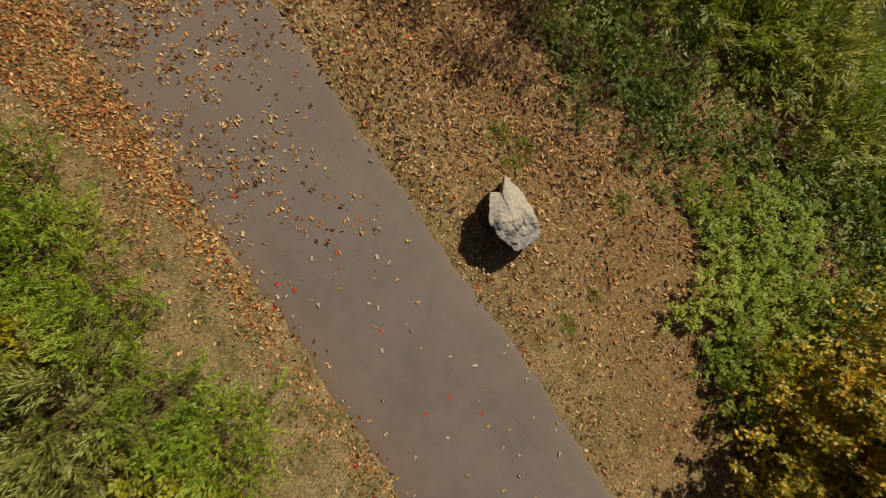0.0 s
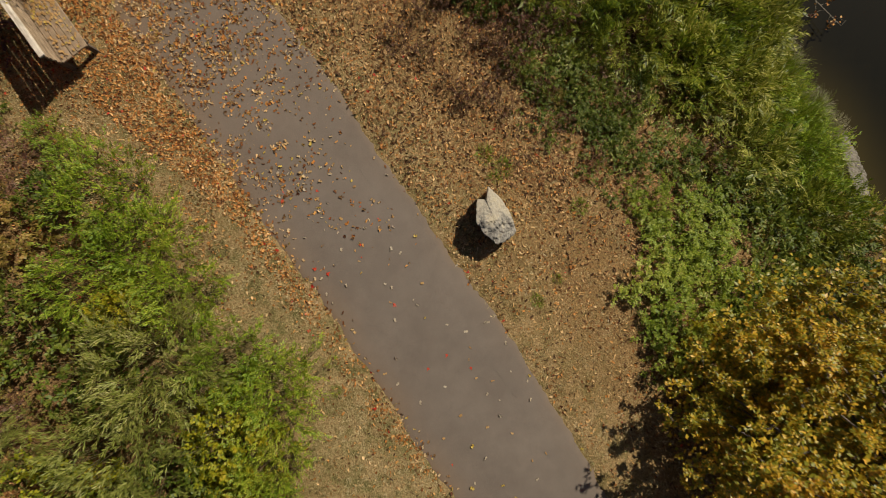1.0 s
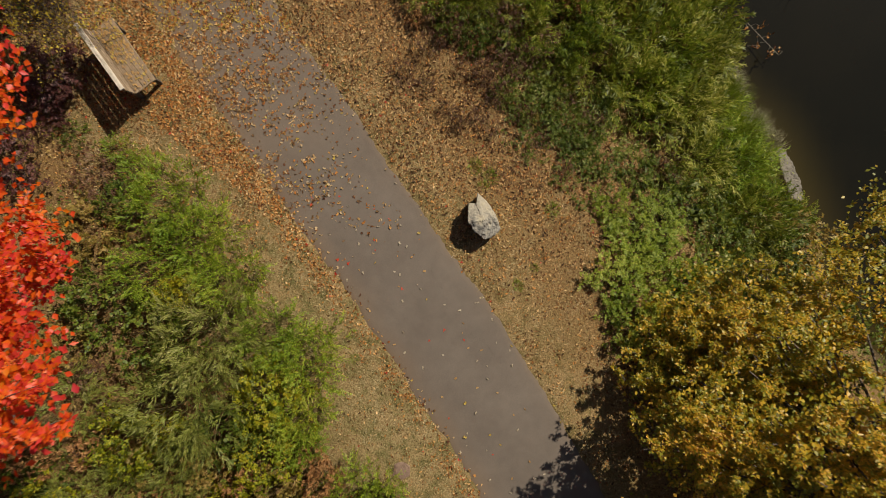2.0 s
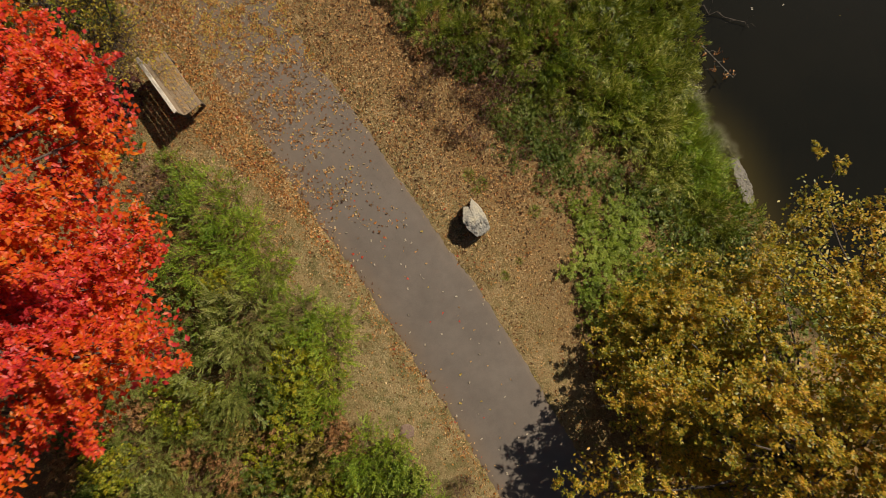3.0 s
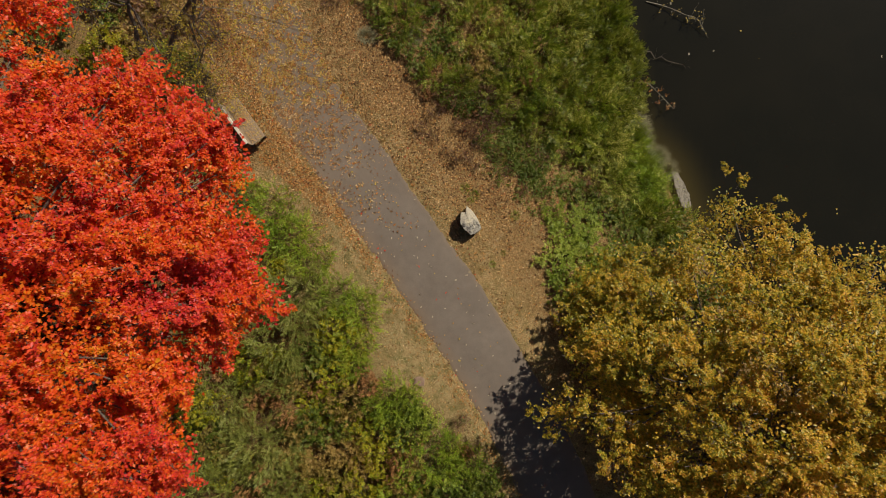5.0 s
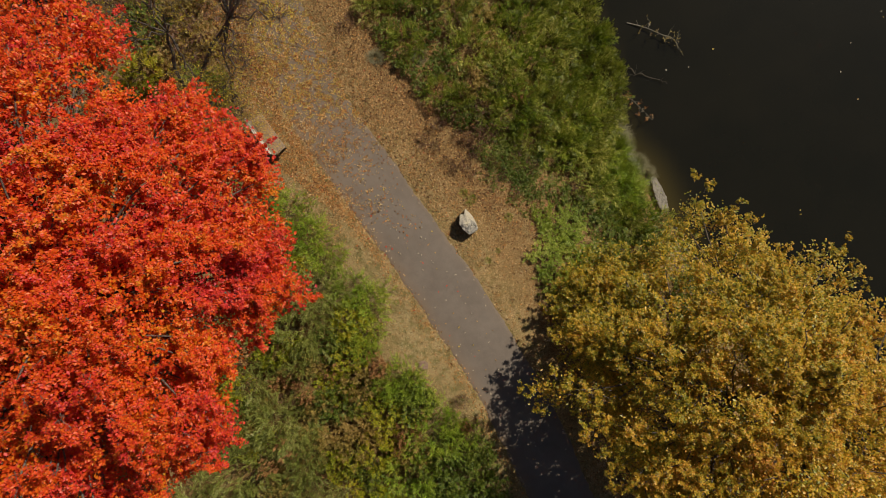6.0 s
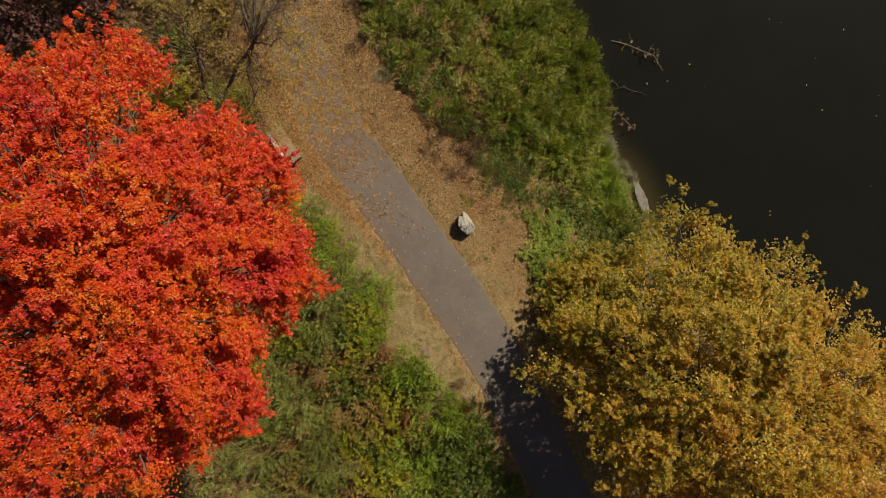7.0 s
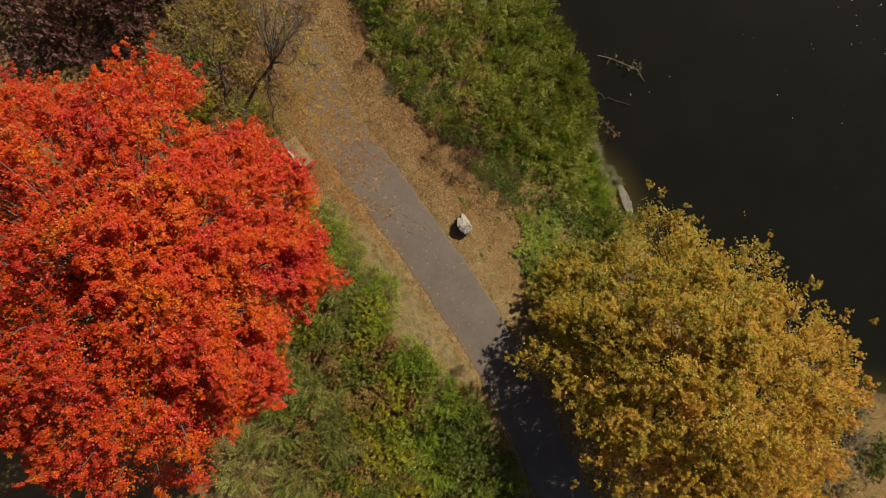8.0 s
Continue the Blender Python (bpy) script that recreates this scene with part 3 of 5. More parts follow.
def grass_meshes(n, reach, tall, width, material, k=5):
    """A tussock of arching blades, one metre in radius and high."""
    az, rr = RNG.random(n) * 2 * np.pi, np.sqrt(RNG.random(n))
    base = np.stack([0.5 * rr * np.cos(az), 0.5 * rr * np.sin(az), np.full(n, -0.1)], -1)
    az2 = az + RNG.normal(0, 0.5, n)
    r2 = (0.2 + 0.8 * rr) * reach * RNG.uniform(0.7, 1.2, n)
    tip = np.stack([r2 * np.cos(az2), r2 * np.sin(az2), tall * (1 - 0.5 * rr ** 2) * RNG.uniform(0.5, 1.05, n)], -1)
    lines = arcs(base, tip, RNG.uniform(0.1, 0.4, n), k)
    tan = unit(np.gradient(lines, axis=1))
    s = unit(np.cross(tan, RNG.normal(0, 1, (n, 1, 3)) + np.array([0, 0, 1.5])))
    w = width * np.array([1, 0.9, 0.7, 0.45, 0.05])[None, :, None] * RNG.uniform(0.6, 1.4, (n, 1, 1))
    v = np.stack([lines - s * w, lines + s * w], 2)
    i = np.arange(n * k * 2).reshape(n, k, 2)
    f = np.stack([i[:, :-1, 0], i[:, :-1, 1], i[:, 1:, 1], i[:, 1:, 0]], -1).reshape(-1, 4)
    return mesh_of("blades", v.reshape(-1, 3), f, material)


KINDS = {
    "feather": dict(n_stems=170, per=64, length=0.06, width=0.0115, shape=SLIM, material=FEATHER, up=1.4, lo=0.4, plume=0.32, rank=16),
    "willow": dict(n_stems=150, per=64, length=0.085, width=0.0105, shape=SLIM, material=WILLOW, up=1.6, lo=0.35, sag=(0.15, 0.4), plume=0.4, rank=16),
    "reed": dict(n_stems=150, per=42, length=0.12, width=0.0165, shape=SLIM, material=REED, up=1.5, lo=0.35, plume=0.36, rank=13),
    "sallow": dict(n_stems=130, per=44, length=0.125, width=0.0175, shape=SLIM, material=SALLOW, up=1.2, lo=0.3, sag=(0.1, 0.35), plume=0.4, rank=14),
    "lime": dict(n_stems=140, per=50, length=0.05, width=0.03, shape=SLIM, material=LIME, up=0.4, lo=0.3),
    "broad": dict(n_stems=220, per=66, length=0.025, width=0.021, shape=PLAIN, material=BROAD, up=0.3),
    "deep": dict(n_stems=130, per=42, length=0.06, width=0.032, shape=SLIM, material=DEEP, up=0.4, lo=0.3),
    "sparse": dict(n_stems=60, per=22, length=0.06, width=0.034, shape=SLIM, material=DEEP, up=0.4, lo=0.2),
    "tawny": dict(n_stems=120, per=46, length=0.05, width=0.03, shape=SLIM, material=TAWNY, up=0.5, lo=0.3),
    "rust": dict(n_stems=70, per=44, length=0.055, width=0.03, shape=CURLED, material=RUST, up=0.3),
    "plum": dict(n_stems=140, per=42, length=0.06, width=0.03, shape=SLIM, material=PLUM, up=0.5),
    "weed": dict(n_stems=90, per=42, length=0.05, width=0.016, shape=SLIM, material=DARK_WEED, up=0.5),
}
LABELS = {
    "reed": "deep green feathery shrub on the pond bank", "sallow": "dark olive willow bush with long narrow leaves",
    "feather": "bright green feathery shrub with fine narrow leaves", "willow": "olive green willowy shrub with long arching shoots",
    "lime": "yellow-green shrub with small rounded leaves", "broad": "low light green leafy ground cover on the bank",
    "deep": "dark green leafy shrub in partial shade", "sparse": "thin dark green seedling growing through leaf litter", "tawny": "tawny olive shrub turning brown in autumn",
    "rust": "dry rust-brown dead bracken-like plant", "plum": "dull burgundy leafy shrub", "weed": "dark withered weed with bare stalks",
    "grass": "bright green arching grass tussock", "straw": "bleached dry grass tussock at the bank", "tuft": "small thin green grass tuft in the verge",
}
STOCK = {}


def stock(kind):
    """Three grown variants of each kind of shrub, as mesh pairs."""
    if kind not in STOCK:
        if kind == "grass":
            STOCK[kind] = [(None, grass_meshes(1500, 1.0, 1.0, 0.006, BLADE)) for _ in range(2)]
        elif kind == "tuft":
            STOCK[kind] = [(None, grass_meshes(130, 1.0, 1.0, 0.03, BLADE)) for _ in range(2)]
        elif kind == "straw":
            STOCK[kind] = [(None, grass_meshes(1200, 1.0, 0.8, 0.006, PALE_GRASS)) for _ in range(2)]
        else:
            STOCK[kind] = [shrub_meshes(kind, **KINDS[kind]) for _ in range(3)]
    return STOCK[kind]


def shrub(kind, x, y, r, h, group):
    """One plant rooted at x, y with radius r and height h."""
    stems, foliage = stock(kind)[int(RNG.integers(len(stock(kind))))]
    name = {"grass": "grass_tussock", "tuft": "grass_tuft", "straw": "grass_tussock", "weed": "withered_weed", "broad": "ground_cover_plant"}.get(kind, "shrub")
    ob = new(name)
    ob.matrix_basis = pose(x, y, float(height(x, y)[0]) - 0.02, RNG.normal(0, 4), RNG.normal(0, 4), RNG.uniform(0, 360))
    r *= 1.12
    ob.scale = (r, r * RNG.uniform(0.85, 1.15), h)
    if stems is not None:
        part("stem_mass", stems, ob)
        part("foliage", foliage, ob)
    else:
        part("tuft", foliage, ob)
    return tagged(ob, LABELS[kind], "grass" if kind in ("grass", "straw", "tuft") else "plant" if kind in ("weed", "broad") else "shrub", group)


HEDGE = []
HEDGE += [
    ("feather", -5.2, 0.75, 0.75, 0.9), ("feather", -4.7, -0.1, 0.7, 0.8), ("feather", -4.1, -0.75, 0.75, 0.9), ("feather", -5.6, -0.6, 0.7, 0.9), ("lime", -5.1, -1.1, 0.4, 0.9), ("willow", -4.4, -1.9, 0.95, 1.2),
    ("feather", -3.2, -1.9, 0.7, 0.9), ("feather", -2.55, -2.45, 0.7, 0.85), ("deep", -5.4, -2, 0.9, 1), ("lime", -3.3, -3, 0.75, 0.9), ("willow", -4.9, -3.1, 0.95, 1.2), ("feather", -2.7, -3.4, 0.6, 0.8),
    ("deep", -4, -3.8, 0.7, 0.9), ("lime", -3.4, -4.3, 0.7, 0.8), ("rust", -2.45, -4.35, 0.4, 0.6), ("feather", -1.5, -5.1, 0.7, 1), ("deep", -1.2, -5.9, 0.75, 1), ("lime", -2.1, -6.2, 0.8, 0.9),
    ("willow", -5.6, -6.6, 1, 1.1), ("feather", -0.3, -6.9, 0.85, 1.1), ("lime", -2.4, -7.6, 0.9, 1.1), ("deep", 0.3, -8.1, 0.8, 1.1), ("rust", -0.8, -6.2, 0.35, 0.8), ("feather", -1.2, -8.3, 0.9, 1.1),
]
HEDGE += [
    # deep shrubs south of y -7: dark leaves chosen partly for the shade there
    ("deep", 0.9, -9.4, 0.9, 1.1), ("willow", -6.9, -8, 1, 1.2), ("lime", -2.6, -9.3, 0.9, 1), ("feather", -0.5, -9.8, 0.9, 1.1), ("deep", 1, -10.8, 0.9, 1.1), ("willow", -8.6, -9.6, 1, 1.1),
    ("willow", -6.2, -10.2, 1, 1.1), ("lime", -1.6, -11.2, 0.9, 1), ("rust", -3.7, -10, 0.4, 0.9), ("deep", 1.2, -7.5, 0.55, 0.9), ("deep", 1.55, -8.7, 0.6, 1), ("deep", 1.95, -9.9, 0.6, 1),
    ("feather", 0.85, -7, 0.45, 0.8), ("deep", 0.1, -9, 0.8, 1.2), ("deep", -0.6, -7.9, 0.7, 1.1), ("weed", 0.55, -5.8, 0.25, 0.94), ("weed", 0.95, -6.6, 0.25, 0.94), ("weed", -6.7, 1.2, 0.6, 0.5), ("deep", -6.3, 0.7, 0.5, 0.5),
    ("plum", -7.8, 2.5, 0.5, 0.4), ("sparse", -7.2, 2, 0.4, 0.3), ("tawny", -6.9, 0.1, 0.7, 0.6), ("deep", -6.6, -1.2, 0.8, 0.9), ("tawny", -7.3, -2.1, 0.6, 0.5), ("weed", -6.8, -2.7, 0.5, 0.5), ("willow", -7.3, -3.2, 0.8, 0.6),
]
HEDGE += [
    ("rust", -6.6, -4.1, 0.6, 0.5), ("willow", -6.9, -5.2, 0.8, 0.7), ("plum", -7.6, 3.2, 0.7, 0.6), ("feather", -6.35, 1.75, 0.3, 0.3), ("feather", -6, 1.35, 0.35, 0.35), ("plum", -8.4, 1.6, 0.8, 0.7),
    ("deep", -8.2, -6.6, 0.9, 1), ("tawny", -9.4, 3.2, 0.9, 0.9), ("feather", -8.4, 5.2, 0.7, 0.8), ("lime", -10.4, 5.6, 0.9, 1), ("weed", -9, 7, 0.9, 0.9), ("weed", -11.2, 7.8, 0.8, 0.7),
    ("plum", -12.9, 9.4, 1.1, 2.8), ("plum", -14.6, 9.9, 1.1, 3.0), ("plum", -13.4, 11.0, 1.1, 2.8), ("weed", -10.2, 9, 0.9, 1), ("deep", -12.4, 6.6, 0.9, 1), ("plum", -11.4, 10.2, 0.9, 1.2),
    ("tawny", -9.4, 10.2, 0.9, 1.3), ("plum", -16.3, 9.3, 1.1, 2.8), ("plum", -17.8, 10.0, 1.1, 2.9), ("plum", -15.4, 11.4, 1.1, 3.0), ("tawny", -8.6, 8.6, 0.7, 0.9), ("weed", -6.6, 8.2, 0.6, 0.6),
]
HEDGE += [
    ("weed", -6.9, 9.2, 0.8, 0.7), ("weed", -5.9, 9.6, 0.7, 0.7), ("weed", -7.6, 8.5, 0.7, 0.7), ("weed", -7.2, 6.4, 0.5, 0.5), ("weed", -8, 9.9, 0.9, 1), ("weed", -7.5, 7.4, 0.8, 0.7),
    ("deep", -10.2, 7.4, 0.8, 1), ("weed", -8.9, 5.9, 0.7, 0.7), ("weed", -13.8, 7.4, 0.8, 0.6), ("tawny", -11.4, 3.6, 1, 1), ("tawny", -10.8, -8.4, 1.1, 1),
]
HEDGE += [
    ("tawny", -8.2, 6.9, 0.6, 0.8), ("tawny", -9.4, 6.4, 0.7, 0.8), ("tawny", -10.8, 9.2, 0.8, 1.1), ("tawny", -8.9, 9.6, 0.8, 0.9), ("weed", -9.9, 8.2, 0.8, 0.9), ("tawny", -9.1, 7.7, 0.6, 0.9),
    ("weed", -12.2, 7.4, 0.9, 1), ("plum", -11.4, 11.0, 1, 2.4), ("plum", -12.4, 11.9, 1.1, 2.6), ("weed", -8.4, 11.2, 0.9, 1), ("weed", -14.2, 8.4, 0.9, 0.6), ("plum", -9.2, 12.2, 1, 1.2),
    # the four plums near y 8 are added to fill a black, shaded gap
    ("tawny", -7.9, 5.6, 0.45, 0.6), ("weed", -7.7, 4.9, 0.4, 0.6), ("deep", -7.9, 5.3, 0.5, 0.6), ("weed", -7.5, 4.4, 0.4, 0.45), ("weed", -8.0, 4.7, 0.4, 0.5), ("broad", -1.2, -5.3, 0.7, 0.95), ("plum", -15.8, 8.0, 0.9, 1.2), ("plum", -14.3, 7.9, 0.9, 1.2), ("plum", -17.2, 7.8, 0.9, 1.2), ("plum", -13.1, 8.0, 0.7, 1.0), ("broad", -0.7, -5.9, 0.6, 0.9), ("weed", -8.6, 6.2, 0.6, 0.7), ("weed", -11.4, 8.8, 0.9, 1),
]
BANK = []
BANK += [
    ("straw", 8.15, 2.35, 0.42, 0.4), ("reed", 7.5, 0.6, 0.7, 0.8), ("deep", 8.2, 0.1, 0.7, 0.7), ("reed", 8.5, 0.5, 0.45, 0.6), ("feather", 7.0, 0.9, 0.6, 0.8), ("deep", 7.9, -0.6, 0.7, 0.7), ("deep", 6.4, -0.4, 0.6, 0.7), ("broad", 4, -0.1, 0.75, 0.45), ("broad", 3.6, -0.9, 0.65, 0.45), ("broad", 4.7, -0.8, 0.8, 0.5), ("broad", 3.6, 0.6, 0.5, 0.4), ("broad", 4.6, 0.4, 0.7, 0.45), ("broad", 3.9, -1.7, 0.6, 0.45),
    ("lime", 4.4, -1.7, 0.5, 0.5), ("sparse", 2.35, 2.35, 0.45, 0.35), ("sparse", 2.9, 1.9, 0.5, 0.35), ("sparse", 2.2, 3, 0.5, 0.35), ("sparse", 3.5, 1.9, 0.5, 0.4), ("sparse", 1.6, 3.3, 0.5, 0.35),
    ("sparse", 3, 0.9, 0.35, 0.3), ("deep", 4.2, 1.5, 0.55, 0.5), ("deep", 5.2, 0.9, 0.7, 0.7), ("sparse", 3.4, 1.2, 0.4, 0.3), ("sallow", 5.6, 1.6, 0.8, 0.9), ("feather", 6.6, 1.6, 0.85, 0.9),
    ("grass", 6.8, 2.2, 0.9, 1), ("feather", 6.2, 2.7, 0.85, 1), ("sallow", 5.3, 3, 0.95, 1.1), ("reed", 4.4, 3.2, 0.8, 1), ("deep", 3.3, 2.8, 0.55, 0.5), ("sallow", 3.3, 3.7, 0.8, 0.9),
]
BANK += [
    ("sallow", 2.5, 3.6, 0.55, 0.7), ("reed", 4.9, 4.4, 0.95, 1.2), ("sallow", 5.8, 4.2, 0.9, 1.1), ("sallow", 3.8, 4.9, 0.9, 1.2), ("reed", 2.6, 4.5, 0.85, 1), ("sallow", 1.6, 4.6, 0.7, 0.8),
    ("sparse", 1.4, 3.9, 0.5, 0.5), ("tawny", 1, 5.4, 0.7, 0.8), ("reed", 3.1, 6, 0.95, 1.2), ("sallow", 4.6, 5.7, 0.95, 1.2), ("reed", 5.6, 5.5, 0.8, 1.1), ("sallow", 2.1, 5.9, 0.8, 1),
    ("reed", 0.9, 6.6, 0.8, 0.9), ("deep", 0, 6.1, 0.6, 0.7), ("sallow", 4, 7.1, 0.95, 1.2), ("reed", 2.6, 7.4, 0.95, 1.2), ("sallow", 5.1, 7, 0.8, 1.1),
    ("tawny", 1.3, 7.8, 0.8, 1), ("deep", -0.6, 7.4, 0.7, 0.8), ("sallow", 0.3, 8.4, 0.8, 1), ("reed", 2, 8.9, 0.9, 1.1), ("sallow", 3.4, 8.6, 0.95, 1.2), ("reed", 4.4, 8.4, 0.8, 1.1),
]
BANK += [
    ("reed", -1, 8.8, 0.8, 1), ("deep", -1.9, 8.5, 0.6, 0.8), ("reed", -2.2, 9.6, 0.8, 1), ("sallow", 0.9, 9.9, 0.9, 1.1), ("sallow", 3, 10, 0.95, 1.2), ("reed", 3.9, 9.9, 0.8, 1.1),
    ("tawny", -0.4, 10.2, 0.8, 0.9), ("rust", 1.55, 9.6, 0.4, 1.2), ("sallow", 2, 11.1, 0.9, 1.1), ("reed", -2.9, 10.7, 0.8, 1), ("deep", 0.6, 11.4, 0.8, 1), ("sallow", 6.45, 5.5, 0.75, 1.2),
    ("sallow", 6.1, 6.5, 0.75, 1.3), ("reed", 5.75, 7.5, 0.75, 1.2), ("sallow", 5.35, 8.5, 0.75, 1.3), ("sallow", 4.85, 9.5, 0.8, 1.3), ("reed", 4.3, 10.6, 0.8, 1.2), ("sallow", 6.6, 4.7, 0.55, 1.1), ("sallow", 6.75, 6.3, 0.45, 1.3), ("sallow", 6.2, 7.9, 0.5, 1.4), ("sallow", 5.6, 9.2, 0.5, 1.4), ("sallow", 6.35, 7.1, 0.35, 1.2),
    ("sallow", 3.4, 11.3, 0.9, 1.2), ("sallow", 5.7, 3.4, 0.7, 1.1), ("weed", 3.5, 4.3, 0.5, 1), ("rust", 2.9, 5.1, 0.35, 1.2), ("weed", 2, 5.3, 0.5, 1), ("tawny", 1.7, 6.7, 0.5, 1),
]
BANK += [
    ("weed", 0.4, 7.4, 0.5, 0.9), ("straw", 7.25, 3.3, 0.5, 0.4), ("straw", 6.95, 4.3, 0.5, 0.5), ("grass", 7.1, 2.4, 0.7, 0.9), ("grass", 6.9, 3.4, 0.7, 0.9),
    # the weeds from 1.3, 4.3 to 3.2, 2.4 are added to darken shaded gaps
    ("tawny", 3, 5.2, 0.5, 0.9), ("tawny", 4, 3.9, 0.45, 0.9), ("tawny", 4.4, 5, 0.45, 1), ("weed", 1.3, 4.3, 0.45, 0.8), ("weed", 1.6, 3.7, 0.4, 0.7), ("weed", 2.1, 4, 0.4, 0.8),
    ("weed", 2.7, 3.1, 0.4, 0.7), ("weed", 3.2, 2.4, 0.35, 0.6), ("weed", 0.9, 5, 0.4, 0.8), ("weed", 5, 1.6, 0.5, 0.8), ("straw", 7.0, 3.7, 0.55, 0.4), ("straw", 7.75, 2.8, 0.5, 0.35),
    ("straw", 7, 4, 0.6, 0.5), ("grass", 7.4, 1.5, 0.75, 0.8), ("straw", 6.8, 4.7, 0.5, 0.5), ("weed", 0.5, 2.55, 0.3, 0.4), ("weed", 1, 2.3, 0.25, 0.35),
]
BANK += [
    ("deep", 1.7, 2.7, 0.35, 0.4), ("deep", 2.15, 3, 0.4, 0.5), ("deep", 2.2, 2.25, 0.35, 0.35), ("deep", 2.6, 2.55, 0.4, 0.5), ("deep", 2.75, 1.9, 0.35, 0.4), ("deep", 3.15, 1.55, 0.35, 0.4),
    ("deep", 1.3, 3, 0.3, 0.4), ("deep", 3.05, 2.15, 0.4, 0.5), ("tawny", 1.9, 2.45, 0.2, 0.35), ("tawny", 2.4, 2.8, 0.2, 0.4), ("sparse", 2, 1.8, 0.35, 0.3), ("sparse", 2.5, 1.35, 0.35, 0.3),
    ("sparse", 1.5, 2.2, 0.35, 0.3), ("weed", 0.1, 2.65, 0.16, 0.47), ("weed", 0.35, 2.3, 0.14, 0.47), ("weed", -0.25, 3.1, 0.2, 0.54), ("weed", 0.55, 3.5, 0.25, 0.54),
    ("weed", -0.2, 3.9, 0.29, 0.61), ("weed", 1.1, 2.9, 0.22, 0.54), ("weed", 1.4, 4.6, 0.45, 0.8), ("weed", 1.2, 3.4, 0.42, 0.7), ("weed", -0.7, 3.3, 0.25, 0.54),
]
BANK += [
    ("weed", 0.2, 4.4, 0.36, 0.68), ("weed", 0.95, 3.4, 0.29, 0.61), ("weed", 1.15, 4.9, 0.29, 0.68), ("weed", -3.4, 7.4, 0.35, 0.5),
    ("weed", -3.4, 9.3, 0.5, 0.6), ("weed", 2, 2, 0.22, 0.41), ("weed", 2.6, 1.4, 0.22, 0.41), ("weed", 1.7, 2.6, 0.22, 0.47), ("tuft", 0.7, 1.45, 0.2, 0.1),
    ("tuft", 1, 1.25, 0.2, 0.1), ("tuft", 0.86, 1.05, 0.15, 0.08), ("tuft", 1.55, -0.95, 0.13, 0.09), ("tuft", 1.9, -0.6, 0.12, 0.08), ("tuft", 2.3, 0.6, 0.2, 0.1), ("tuft", -2.3, -1.9, 0.12, 0.08),
    ("tuft", -1.7, -2.4, 0.12, 0.08), ("tuft", 0.25, -2, 0.1, 0.08), ("deep", 6, 0.2, 0.7, 0.7), ("sallow", 6.8, 0.4, 0.8, 0.8), ("deep", 5.6, -0.9, 0.8, 0.7), ("broad", 5.4, -2.2, 0.7, 0.5),
]
BANK += [
    ("deep", 7.2, -1.6, 0.9, 0.9), ("deep", 6.2, -4.2, 0.9, 0.8), ("tawny", 8.4, -0.2, 0.8, 0.8), ("deep", 9.4, -2.4, 1, 1), ("tawny", 12.6, -6.4, 1, 1), ("deep", 15.4, -8.4, 1.1, 1),
    ("tawny", 16.6, -9.6, 1, 1), ("deep", 18.6, -8.9, 1.1, 1), ("tawny", 17.8, -12, 1.1, 1), ("deep", 20, -10.5, 1.1, 1.1), ("weed", 18.2, -9.8, 1, 1), ("weed", 19, -8.4, 1, 1), ("weed", 17, -10.5, 1, 0.9), ("deep", 17.6, -7.6, 0.9, 0.9), ("weed", 16.4, -8.2, 0.9, 0.9), ("deep", 16, -12.2, 1.1, 1.1), ("deep", 14, -10, 1.1, 1.1),
]
BANK += [
    ("tawny", -2.9, 8.8, 0.4, 0.4), ("straw", -2.4, 6.3, 0.35, 0.2), ("straw", -0.9, 6.4, 0.4, 0.3),
    ("deep", -2.0, 7.2, 0.5, 0.6), ("reed", -1.4, 6.8, 0.6, 0.8), ("deep", -1.3, 6.1, 0.45, 0.6), ("sallow", -2.4, 8.2, 0.6, 0.8), ("deep", -0.7, 5.5, 0.45, 0.6), ("reed", -0.2, 5.1, 0.5, 0.7), ("deep", 0.2, 4.4, 0.4, 0.55), ("deep", 0.7, 4.1, 0.35, 0.5), ("sallow", 0.6, 4.8, 0.5, 0.7), ("deep", -2.9, 9.4, 0.5, 0.7), ("rust", -0.5, 4.4, 0.2, 0.35), ("rust", 0.9, 3.9, 0.25, 0.35), ("straw", -3.2, 9.9, 0.4, 0.3), ("tawny", -3.6, 10.6, 0.5, 0.5),
]
# the southern thicket: many small mixed plants, dark and leafy towards the path, tawny and willowy within
RNG = np.random.default_rng(43)
